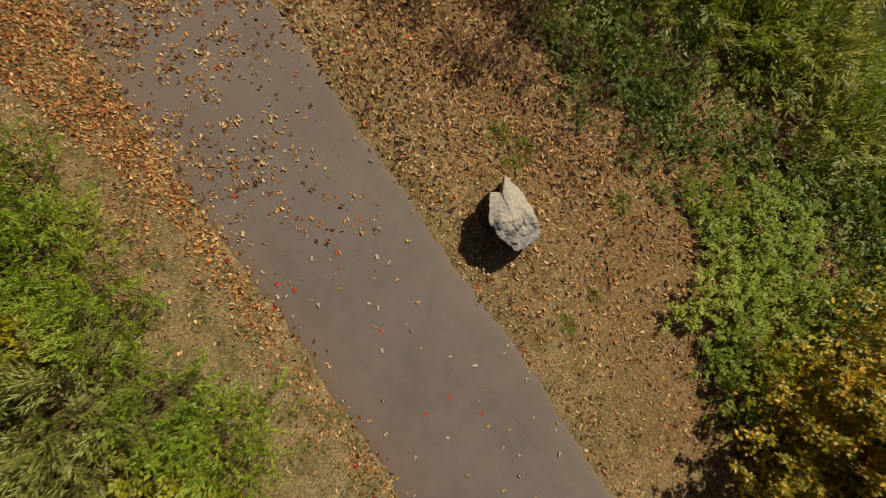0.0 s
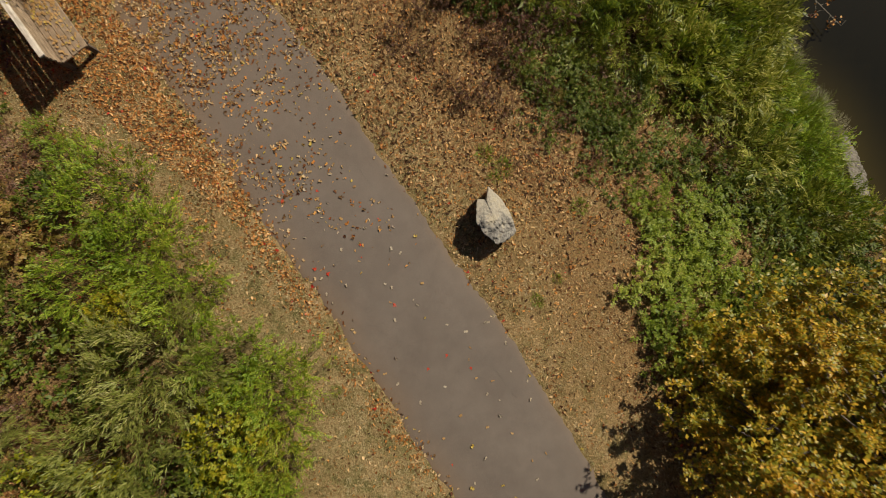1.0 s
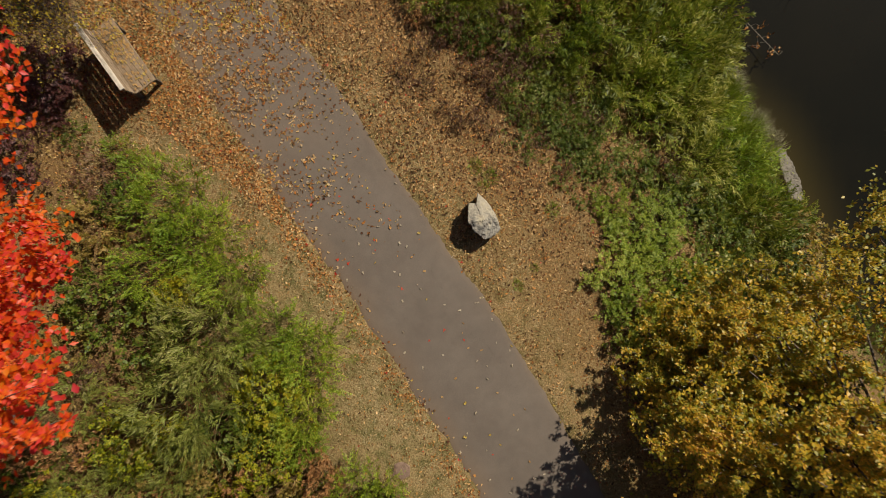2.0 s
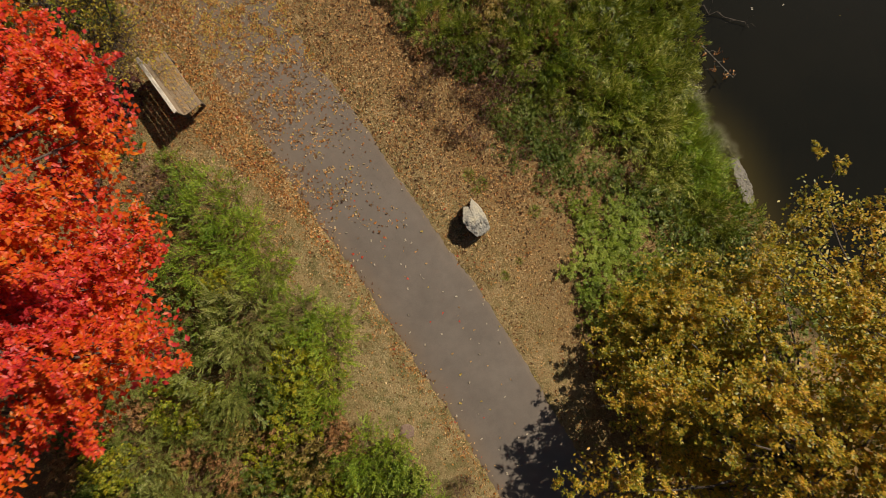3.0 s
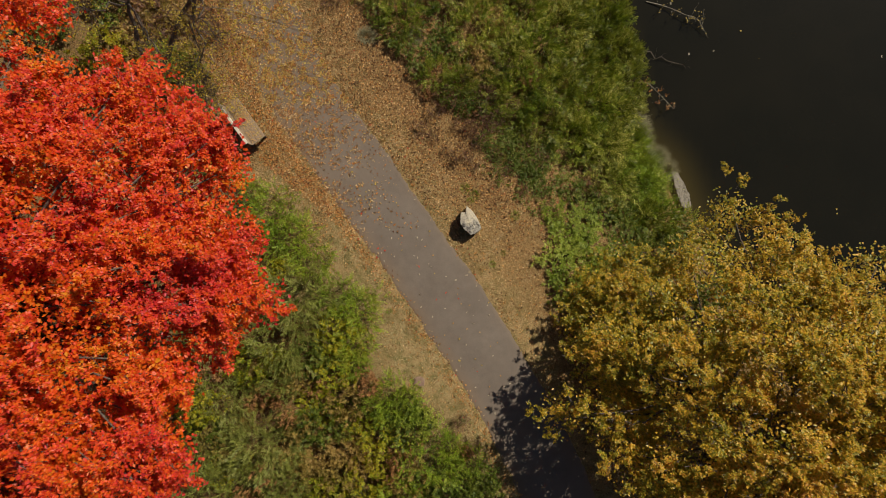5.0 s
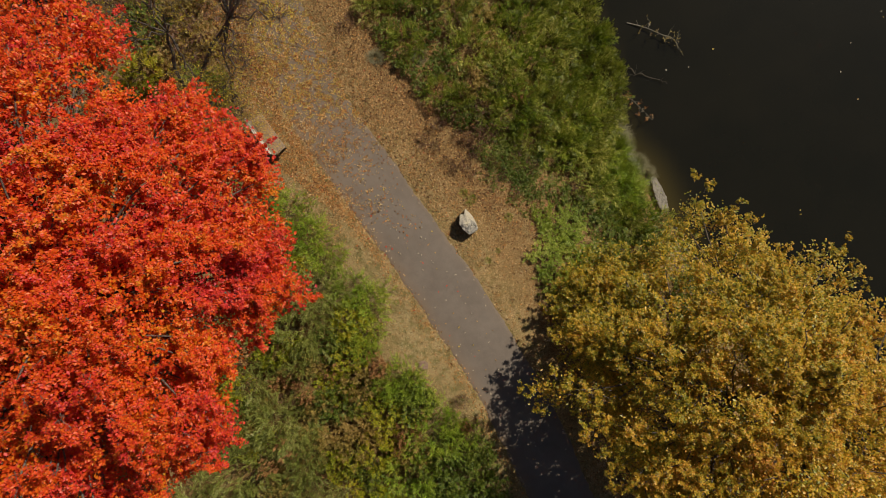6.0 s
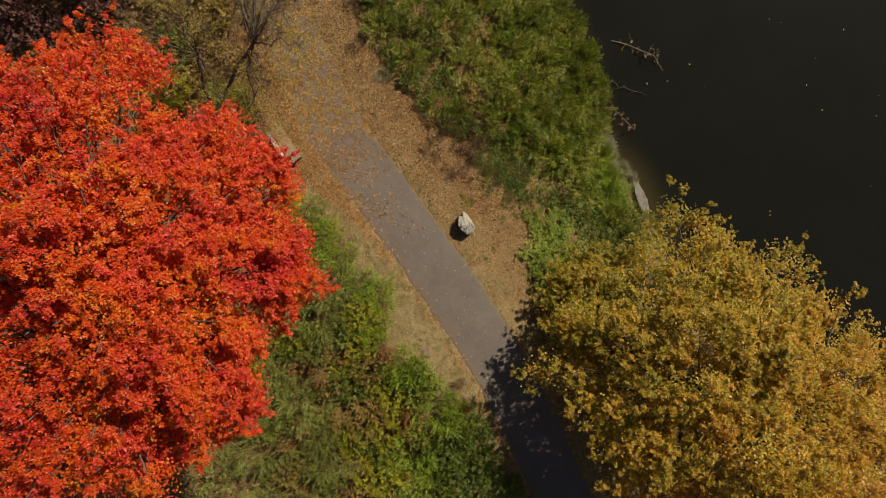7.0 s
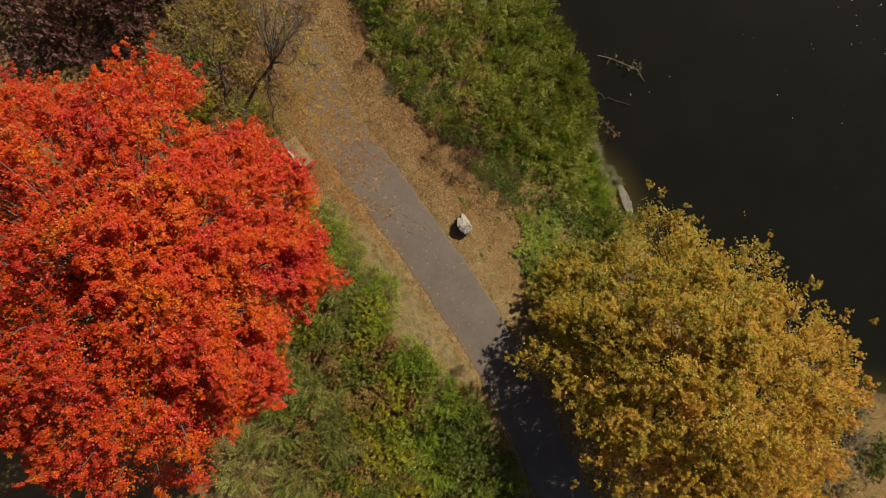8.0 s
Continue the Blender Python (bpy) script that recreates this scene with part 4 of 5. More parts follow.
for _ in range(900):
    tx, ty = float(RNG.uniform(-9.5, 4.5)), float(RNG.uniform(-12.5, -3.8))
    td = float(path_distance([tx], [ty])[0][0]) + PATH_HALF
    inner = float(np.interp(ty, [-12.5, -8.5, -6.4, -5.4, -3.8], [-0.2, -0.35, -0.8, -1.8, -2.3]))
    if td > inner or td < -8.0 or any(math.hypot(tx - q[1], ty - q[2]) < 0.45 * (q[3] + 0.45) for q in HEDGE):
        continue
    if math.hypot(tx + 0.76, ty + 4.62) < 0.9:
        continue
    if ty < -8.6 and td > -3.8:
        # dark kinds, partly for the shaded gaps between the plants
        pool = ("deep", "deep", "weed", "feather", "deep", "tawny")
    elif td > inner - 1.0:
        pool = ("deep", "deep", "feather", "weed", "deep", "rust") if ty < -6 else ("feather", "deep", "tawny", "feather", "rust", "weed")
    elif td > -3.6:
        pool = ("feather", "lime", "tawny", "rust", "deep", "rust", "tawny", "lime", "lime", "rust", "deep", "weed")
    else:
        pool = ("willow", "tawny", "lime", "rust", "weed", "tawny", "weed", "rust", "lime", "tawny", "deep")
    kind = pool[int(RNG.integers(len(pool)))]
    size = float(RNG.uniform(0.35, 0.75)) * (0.6 if kind in ("rust", "weed") else 1.0)
    HEDGE.append((kind, tx, ty, size, float(RNG.uniform(0.4, 1.2)) * (0.6 + 0.6 * size) * (1.6 if kind == "rust" else 1.0)))
RNG = np.random.default_rng(19)
for row in HEDGE:
    shrub(*row, "shrubs along the path's inner verge")
for row in BANK:
    shrub(*row, "plants on the pond bank")


# ---------------------------------------------------------------- trees
def tree(name, label, foot, fork, rim, top, drop, n_lobes, lobe, twigs, per, leaf, width, shape, material, bark, thick, category="tree", skirt=(), climb=0.0, seed=5, tuft=7, lift=0.0, boughs=34, relief=0.45, inner=120, reach=1.35, tuck=0.85, sink=(0, 0.0)):
    """A broad tree: a trunk to the fork, limbs out to lobes that fill a dome, twigs and leaves on each.
    rim: (degrees, radius) of the crown's edge round the fork; top and drop: height of the dome and how far its edge hangs below."""
    global RNG
    RNG = np.random.default_rng(seed)
    ob = tagged(new(name), label, category)
    ob.location = foot
    foot_v, fork_v = np.array(foot, float), np.array(fork, float)
    rim = sorted((a % 360, r) for a, r in rim)
    deg = np.array([a for a, _ in rim], float)
    rad = np.array([r for _, r in rim], float)
    k = np.arange(n_lobes)
    az = (k * 137.508 + RNG.normal(0, 8, n_lobes)) % 360
    f = np.sqrt((k + 0.5) / n_lobes)
    R = np.interp(az, np.concatenate([deg - 360, deg, deg + 360]), np.tile(rad, 3)) - lobe * tuck * reach
    low = RNG.random(n_lobes) < 0.25
    r = R * f * (1 + np.clip(RNG.normal(0, 0.03, n_lobes), -0.08, 0.02)) * np.where(low, 0.85, 1)
    a = np.radians(az)
    z = top - lobe * 0.5 - drop * f ** 2.2 + RNG.normal(0, 0.3, n_lobes) - np.where(low, RNG.uniform(0.5, 1.3, n_lobes), 0)
    centre = np.stack([fork_v[0] + r * np.cos(a), fork_v[1] + r * np.sin(a), z], -1)
    centre[:, 2] += climb * np.maximum(0, fork_v[1] - centre[:, 1])
    centre[:, 2] += lift * np.clip(((fork_v - centre)[:, :2] @ np.array([0.85, 0.53])) - 1.5, 0, None)
    # boughs: the lobes rise in domes about two metres across, with shaded valleys between
    ba, bf = RNG.random(boughs) * 2 * np.pi, np.sqrt(RNG.random(boughs))
    bx = fork_v[:2] + (rad.mean() * 0.95 * bf)[:, None] * np.stack([np.cos(ba), np.sin(ba)], -1)
    near_b = np.min(np.linalg.norm(centre[:, None, :2] - bx[None], axis=-1), axis=1)
    centre[:, 2] += relief * (1.0 - near_b / 1.1).clip(-0.9, 1.0)
    centre[:, 2] -= sink[1] * f ** 3 * np.clip(np.cos(a - math.radians(sink[0])), 0, 1) ** 2
    if skirt:
        sa = np.radians([q[0] for q in skirt])
        extra = np.stack([fork_v[0] + np.array([q[1] for q in skirt]) * np.cos(sa), fork_v[1] + np.array([q[1] for q in skirt]) * np.sin(sa), np.array([q[2] for q in skirt], float)], -1)
        centre, n_lobes, f = np.vstack([centre, extra]), n_lobes + len(skirt), np.concatenate([f, np.ones(len(skirt))])
    # trunk and limbs
    tv, tf = tubes(np.stack([np.linspace(foot_v - (0, 0, 0.3), fork_v, 7)]) + RNG.normal(0, 0.03, (1, 7, 3)), thick, thick * 0.6, 10)
    part("trunk", mesh_of("trunk", tv - foot_v, tf, bark, True), ob)
    order = np.argsort(f)
    main = order[:: max(1, n_lobes // 9)][:9]
    mids = fork_v + (centre[main] - fork_v) * 0.62
    limb_lines = arcs(np.repeat(fork_v[None], len(main), 0), mids, np.full(len(main), 0.35), 8, 0.06)
    for ln in limb_lines:
        lv, lf = tubes(ln[None], thick * 0.5, thick * 0.2, 7)
        part("limb", mesh_of("limb", lv - foot_v, lf, bark, True), ob)
    near = np.argmin(np.linalg.norm(centre[:, None] - mids[None], axis=-1), axis=1)
    start = limb_lines[near, np.clip(4 + (np.arange(n_lobes) % 4), 0, 7)]
    branch = arcs(start, centre, np.full(n_lobes, 0.2), 7, 0.05)
    bv, bf = tubes(branch, thick * 0.17, thick * 0.06, 5)
    # each lobe is a spray that reaches outwards, broken up into puffs of a few twigs
    n = n_lobes * twigs
    flat = unit((centre - fork_v) * (1, 1, 0) + RNG.normal(0, 0.25, centre.shape) * (1, 1, 0))
    ahead = unit(flat + np.array([0, 0, 1.0]) * RNG.normal(0.12, 0.18, (n_lobes, 1)))
    aside = unit(np.cross(ahead, np.array([0, 0, 1.0])))
    above = np.cross(aside, ahead)
    size = lobe * np.clip(np.exp(RNG.normal(0, 0.12, n_lobes)), 0.75, 1.2)[:, None]
    puffs = n // 4
    who = np.repeat(np.arange(n_lobes), twigs)[::4][:puffs]
    ball = unit(RNG.normal(0, 1, (puffs, 3)) + np.array([0.25, 0, 0.45])) * RNG.uniform(0.3, 1.0, (puffs, 1))
    taper = 1.0 - 0.45 * np.clip(ball[:, :1], 0, 1)
    pc = centre[who] + size[who] * (ahead[who] * ball[:, :1] * reach + aside[who] * ball[:, 1:2] * 0.78 * taper + above[who] * ball[:, 2:] * 0.5 * taper)
    pd = unit(pc - centre[who] + ahead[who] * 0.5)
    who, pc, pd = np.repeat(who, 4), np.repeat(pc, 4, 0), np.repeat(pd, 4, 0)
    n = len(pc)
    c = centre[who] + ahead[who] * size[who] * (((pc - centre[who]) * ahead[who]).sum(1, keepdims=True) / size[who] - 0.35)
    d = unit(RNG.normal(0, 1, (n, 3)) + pd * 0.9 + np.array([0, 0, 0.2]))
    tip = pc + d * lobe * RNG.uniform(0.1, 0.32, n)[:, None] * np.array([1.0, 1.0, 0.6])
    tw = arcs(c * 0.35 + pc * 0.65 - d * 0.05, tip, RNG.uniform(-0.05, 0.12, n), 5, 0.02)
    wv, wf = tubes(tw[::2, ::2], thick * 0.035, thick * 0.012, 3)
    part("twig_mass", mesh_of("twig_mass", np.vstack([bv, wv]) - foot_v, np.vstack([bf, wf + len(bv)]), bark, True), ob)
    # leaves stand in rosettes along the twigs
    at, tan = along(tw, per, 0.35)
    crown_axis = unit(tan * 0.6 + np.array([0.1, 0.1, 0.75]) + RNG.normal(0, 0.4, at.shape))
    at, crown_axis = np.repeat(at, tuft, 0), np.repeat(crown_axis, tuft, 0)
    m = len(at)
    radial = unit(np.cross(crown_axis, RNG.normal(0, 1, (m, 3))))
    way = unit(radial + crown_axis * RNG.uniform(-0.25, 0.6, (m, 1)))
    upv = unit(crown_axis + RNG.normal(0, 0.3, (m, 3)))
    v, ff = leaves(at + radial * 0.012, way, upv, leaf * RNG.uniform(0.55, 1.25, m), width * RNG.uniform(0.7, 1.3, m), shape)
    # broad leaves deeper in each lobe, half hidden in its own shade
    ic = np.repeat(centre, inner, 0)
    k = len(ic)
    idir = unit(RNG.normal(0, 1, (k, 3)))
    iat = ic + idir * lobe * RNG.uniform(0.2, 0.8, (k, 1)) * np.array([1.0, 1.0, 0.4]) - np.array([0, 0, 0.5 * lobe])
    iv, iff = leaves(iat, unit(RNG.normal(0, 1, (k, 3)) * np.array([1, 1, 0.3])), unit(np.array([0, 0, 1.0]) + RNG.normal(0, 0.35, (k, 3))), leaf * RNG.uniform(1.0, 1.6, k), width * RNG.uniform(1.4, 2.2, k), SLIM)
    part("crown", mesh_of("crown", np.vstack([v, iv]) - foot_v, np.vstack([ff, iff + len(v)]), material), ob)
    return ob


RED_RIM = [(-4, 5.7), (-10, 4.7), (-16, 4.9), (-22, 4.9), (-32, 4.4), (-37, 5.2), (-43, 5.6), (-48, 5.9), (-57, 5.5), (-66, 5.2), (-72, 6.3), (-79, 6.4), (-84, 6.4), (-95, 7.6), (-120, 7.8), (180, 7.6), (150, 8.7), (128, 8.3), (121, 8.0), (118, 6.8), (110, 7.3), (102, 6.4), (95, 6.9), (88, 6.7), (79, 6.4), (75, 5.0), (64, 5.3), (54, 5.9), (47, 5.5), (40, 5.3), (32, 5.8), (25, 5.0), (18, 5.1), (9, 5.5), (3, 5.0)]
tree("maple_tree", "large maple tree with a dense scarlet and orange autumn crown", (-9.6, -1.6, float(height(-9.6, -1.6)[0])), (-9.0, -1.2, 4.6), RED_RIM, 11.0, 3.4, 400, 0.86, 34, 5, 0.068, 0.034, SLIM, RED_LEAF, BARK, 0.26, skirt=[(-3, 5.3, 7.2), (-4, 4.9, 7.3), (-5, 4.7, 7.0), (-12, 4.3, 7.0), (-52, 4.7, 7.0), (-36, 3.9, 7.2), (-22, 3.8, 7.4), (-66, 5.2, 7.3), (20, 4.5, 6.7), (45, 5.0, 5.8), (-80, 6.6, 7.2), (150, 5.0, 9.3), (165, 6.0, 8.8), (140, 6.5, 8.5), (120, 5.5, 9.0), (100, 4.5, 9.3), (51, 5.0, 5.6), (34, 5.0, 6.2), (28, 4.9, 6.4), (42, 4.6, 5.9), (36, 4.2, 6.8), (10, 4.6, 6.9), (3, 4.3, 7.2), (-44, 4.9, 7.2), (-48, 5.1, 7.2), (-18, 4.2, 6.2), (88, 5.9, 7.8), (95, 6.1, 7.8), (80, 5.6, 7.8)], seed=21, boughs=40, relief=0.75, inner=240, reach=1.1, tuft=7, tuck=0.45, sink=(42, 1.9))
OAK_RIM = [(178, 7.0), (168, 5.6), (159, 6.6), (152, 7.0), (143, 6.8), (134, 6.9), (126, 6.4), (115, 6.5), (102, 6.5), (94, 6.7), (88, 6.2), (83, 6.2), (79, 5.4), (75, 4.8), (71, 5.5), (63, 5.7), (52, 5.8), (43, 5.2), (38, 4.4), (33, 5.9), (28, 6.5), (20, 6.7), (10, 7.6), (4, 7.5), (-1, 7.7), (-10, 7.5), (-18, 7.1), (-25, 7.2), (-43, 7.0), (-70, 6.2), (-100, 5.8), (-123, 5.5), (-145, 5.2), (-161, 5.1), (-170, 5.5)]
OAK_SKIRT = [
    (90, 5.9, 0.9), (84, 5.4, 1.3), (96, 6.2, 0.5), (58, 5.3, 1.8), (50, 5.2, 2), (80, 4.6, 2.3),
    (140, 5.3, 1.3), (132, 5.3, 1.3), (146, 5.3, 0.6), (138, 5, 0.6), (117, 3.3, 4.2), (105, 2.6, 4.8),
    (130, 3.3, 4.1), (95, 4.2, 3.6), (75, 3.6, 4.2), (58, 3.4, 4.4), (190, 4.5, 4), (200, 4.4, 4.2),
    (212, 4.2, 4.6), (225, 4.5, 4.8), (182, 4.7, 3.6), (240, 4.9, 5), (232, 5.3, 4.4), (218, 5, 4),
    (195, 3.6, 5), (215, 3.3, 5.4), (230, 3.4, 5.6), (245, 3.8, 5.8), (40, 4.4, 3.8), (20, 5, 3.6),
]
OAK_SKIRT += [
    (151, 5.6, 2.2), (143, 5.4, 1.9), (157, 5.1, 2.7), (165, 4.6, 2.6), (135, 4.7, 1.9), (148, 4.7, 3.2),
    (158, 4.8, 3.2), (150, 5, 0.9), (157, 5.1, 0.7), (164, 4.9, 0.9), (142, 4.9, 0.9), (133, 5.1, 0.8),
    (122, 5, 0.9), (177, 6.2, 2.2), (173, 5.6, 3), (176, 4.8, 3.3), (160, 4.4, 1.4), (145, 4.6, 1.5),
    (112, 5.1, 0.5), (100, 5.6, 0.3), (125, 4.4, 1.2), (152, 3.8, 2.2), (170, 4, 2), (60, 1.5, 5.2),
    (200, 1.2, 5.3), (110, 2.3, 4.9), (330, 1.6, 5.2), (20, 2.6, 4.9), (85, 3.2, 4.2), (270, 2, 5.1),
]
OAK_SKIRT += [
    (130, 1, 4.6), (40, 0.8, 4.4), (134, 6, 0.5), (141, 6.1, 0.5), (148, 6.2, 0.45), (128, 5.9, 0.45), (138, 5.5, 0.9), (145, 5.6, 0.9), (152, 5.9, 0.6), (149, 5.7, 0.5), (154, 5.8, 0.8), (144, 5.3, 0.7), (138, 5.2, 0.5), (146, 5.1, 1.3), (152, 4.9, 1.4), (140, 5, 1), (158, 5.6, 1.2), (134, 5.1, 0.3),
]
tree("oak_tree", "broad golden-brown oak tree with a leafy autumn crown on the bank", (9.3, -6.0, float(height(9.3, -6.0)[0])), (9.5, -5.5, 1.4), OAK_RIM, 6.6, 4.9, 250, 1.0, 40, 5, 0.066, 0.031, SLIM, OAK_LEAF, BARK, 0.24, skirt=OAK_SKIRT, climb=0.42, seed=8, lift=0.45, tuft=8, boughs=30, relief=0.65, inner=240, reach=1.22, tuck=0.95)


def wander(lines_from, lines_to, sag, k=8, wob=0.08):
    """Crooked lines between two sets of points."""
    return arcs(np.array(lines_from, float), np.array(lines_to, float), np.full(len(lines_from), sag), k, wob)


def sprigs(ob, material, bark, ends, spread, n, per, leaf, width, origin, thick=0.006, shape=SLIM, name="foliage"):
    """Twigs that fan out at the given ends, and their leaves."""
    e = np.repeat(np.array(ends, float), n, 0)
    d = unit(RNG.normal(0, 1, e.shape) + np.array([0, 0, 0.35]))
    tw = arcs(e, e + d * spread * RNG.uniform(0.4, 1.1, (len(e), 1)), RNG.uniform(-0.05, 0.1, len(e)), 5, 0.03)
    v, f = tubes(tw, thick, thick * 0.4, 3)
    part("twig_mass", mesh_of("twig_mass", v - origin, f, bark), ob)
    if per:
        at, tan = along(tw, per, 0.25)
        m = len(at)
        lv, lf = leaves(at + RNG.normal(0, 0.03, at.shape), unit(tan * 0.5 + RNG.normal(0, 0.6, (m, 3))), unit(np.array([0, 0, 1.0]) + RNG.normal(0, 0.5, (m, 3))),
                        leaf * RNG.uniform(0.6, 1.3, m), width * RNG.uniform(0.7, 1.3, m), shape)
        part(name, mesh_of(name, lv - origin, lf, material), ob)


def slender_tree():
    """Half-bare leaning tree with yellow leaves beside the bench."""
    foot = np.array([-9.2, 4.4, float(height(-9.2, 4.4)[0])])
    ob = tagged(new("slender_tree"), "slender leaning half-bare tree with sparse yellow leaves", "tree")
    ob.location = foot
    fork = np.array([-6.45, 6.5, 3.0])
    tv, tf = tubes(wander([foot - (0, 0, 0.2)], [fork], 0.2, 8, 0.05), 0.095, 0.05, 9)
    part("trunk", mesh_of("trunk", tv - foot, tf, BARK, True), ob)
    fork2 = np.array([-8.6, 6.3, 2.4])
    tv, tf = tubes(wander([foot + (0.3, 0.25, 0.2)], [fork2], 0.25), 0.08, 0.045, 8)
    part("trunk", mesh_of("trunk", tv - foot, tf, BARK, True), ob)
    ends, bare = [], []
    # a fan of long straight grey shoots above the fork
    for q in range(15):
        a = math.radians(float(RNG.uniform(18, 128)))
        reach = float(RNG.uniform(1.2, 2.4))
        ln = wander([fork + RNG.normal(0, 0.05, 3)], [fork + (reach * math.cos(a), reach * math.sin(a), float(RNG.uniform(1.4, 2.6)))], 0.08, 8, 0.03)
        lv, lf = tubes(ln, float(RNG.uniform(0.022, 0.045)), 0.008, 5)
        part("limb", mesh_of("limb", lv - foot, lf, BARK_PALE if q % 3 else BARK, True), ob)
        bare += [ln[0, 3], ln[0, 5], ln[0, 6]]
        if q % 3 == 0:
            ends.append(ln[0, 7])
    for a, b in [(fork, (-4.6, 6.0, 4.2)), (fork, (-6.0, 5.1, 2.8)), (fork, (-6.9, 4.4, 2.0)), (fork, (-6.85, 3.7, 1.4)), (fork2, (-7.2, 3.9, 1.5)), (fork2, (-7.6, 4.6, 2.0)), (fork2, (-9.6, 7.8, 3.8)), (fork2, (-8.3, 7.7, 4.0)), (fork2, (-10.4, 6.8, 3.4)), (fork2, (-9.0, 8.6, 4.0)), (fork2, (-7.8, 6.8, 3.6)), (fork2, (-9.9, 5.6, 3.0))]:
        ln = wander([a], [b], 0.12)
        lv, lf = tubes(ln, 0.035, 0.012, 5)
        part("limb", mesh_of("limb", lv - foot, lf, BARK, True), ob)
        ends += [ln[0, 4], ln[0, 6], ln[0, 7]]
    ends += [np.array(q) for q in ((-6.9, 4.1, 1.6), (-7.1, 3.8, 1.4), (-6.7, 4.4, 1.9), (-7.3, 4.2, 1.7), (-6.6, 4.0, 1.5))]
    sprigs(ob, YELLOW_LEAF, BARK_PALE, bare, 0.8, 5, 1, 0.06, 0.036, foot)
    sprigs(ob, YELLOW_LEAF, BARK, ends, 1.25, 20, 11, 0.05, 0.032, foot)


def bare_shrub(x, y, r, h):
    """Leafless grey shrub."""
    foot = np.array([x, y, float(height(x, y)[0])])
    ob = tagged(new("bare_shrub"), "leafless pale grey shrub with tangled twigs", "shrub")
    ob.location = foot
    n = 16
    a = RNG.random(n) * 2 * np.pi
    tips = foot + np.stack([r * np.cos(a) * RNG.uniform(0.3, 1, n), r * np.sin(a) * RNG.uniform(0.3, 1, n), h * RNG.uniform(0.6, 1, n)], -1)
    ln = arcs(np.repeat(foot[None], n, 0), tips, np.full(n, 0.2), 7, 0.05)
    v, f = tubes(ln, 0.018, 0.006, 4)
    part("stem_mass", mesh_of("stem_mass", v - foot, f, BARK_PALE), ob)
    sprigs(ob, None, BARK_PALE, [*ln[:, 4], *ln[:, 6]], 0.7, 5, 0, 0, 0, foot)


slender_tree()
bare_shrub(18.4, -9.6, 1.2, 1.6)
bare_shrub(17.2, -11.0, 1.2, 1.6)


# ---------------------------------------------------------------- boulder, bench and slab
def block_planes(pts, centre):
    """Outward planes (normal, distance from centre) of the block round the given corners."""
    bm = bmesh.new()
    for q in pts:
        bm.verts.new(q)
    bmesh.ops.convex_hull(bm, input=bm.verts)
    bm.normal_update()
    out = []
    for f in bm.faces:
        n, d = f.normal.copy(), f.normal.dot(f.verts[0].co - centre)
        out.append((n, d) if d > 0 else (-n, -d))
    bm.free()
    return out


def boulder(name, label, blocks, centre, material, fine=5, rough=0.012, coarse=None, seed=3):
    """A stone made of broken blocks that share a centre, with chipped, weathered faces."""
    centre = Vector(centre)
    sets = [block_planes(q, centre) for q in blocks]
    bm = bmesh.new()
    bmesh.ops.create_icosphere(bm, subdivisions=fine, radius=1.0)
    for v in bm.verts:
        way = v.co.normalized()
        r = max(min(d / n.dot(way) for n, d in planes if n.dot(way) > 1e-4) for planes in sets)
        q = (centre + way * r) * 5.0 + Vector((seed, 0, 0))
        k = rough * (coarse if coarse and centre.y + way.y * r < 0.33 else 1.0)
        r += noise.noise(q) * rough + (abs(noise.noise(q * 1.6)) - 0.25) * k * 1.5 + noise.noise(q * 5) * k * 0.4 + noise.noise(q * 13) * k * 0.12
        v.co = way * r
    low = min(v.co.z for v in bm.verts)
    bmesh.ops.translate(bm, verts=bm.verts, vec=(0, 0, -low))
    me = bpy.data.meshes.new(name)
    bm.to_mesh(me)
    bm.free()
    me.materials.append(material)
    ob = tagged(new(name, me), label, "rock")
    ob.location = centre + Vector((0, 0, low))
    return ob


BLOCK = [(0.55, 0.66, 0.38), (0.70, 0.645, 0.40), (0.92, 0.70, 0.27), (1.05, 0.52, 0.27), (1.13, 0.34, 0.25), (1.18, 0.2, 0.17), (1.08, 0.04, 0.18), (0.88, -0.03, 0.36), (0.68, 0.1, 0.44), (0.53, 0.3, 0.47), (0.86, 0.33, 0.48),
         (0.64, 0.6, -0.25), (0.95, 0.62, -0.25), (1.1, 0.48, -0.3), (1.16, 0.22, -0.3), (1.0, 0.1, -0.28), (0.78, 0.16, -0.25), (0.64, 0.34, -0.25)]
SPUR = [(0.725, 0.88, 0.36), (0.695, 0.64, 0.42), (0.75, 0.85, 0.3), (0.92, 0.70, 0.28), (0.84, 0.3, 0.48), (1.0, 0.5, 0.3), (0.74, 0.85, -0.25), (0.70, 0.6, -0.25), (1.0, 0.5, -0.25), (0.75, 0.25, -0.25), (0.76, 0.25, 0.4), (1.0, 0.25, -0.2), (1.0, 0.3, 0.3)]
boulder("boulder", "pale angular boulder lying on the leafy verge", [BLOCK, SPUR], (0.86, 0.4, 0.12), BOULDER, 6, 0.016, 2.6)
zb = WATER_Z
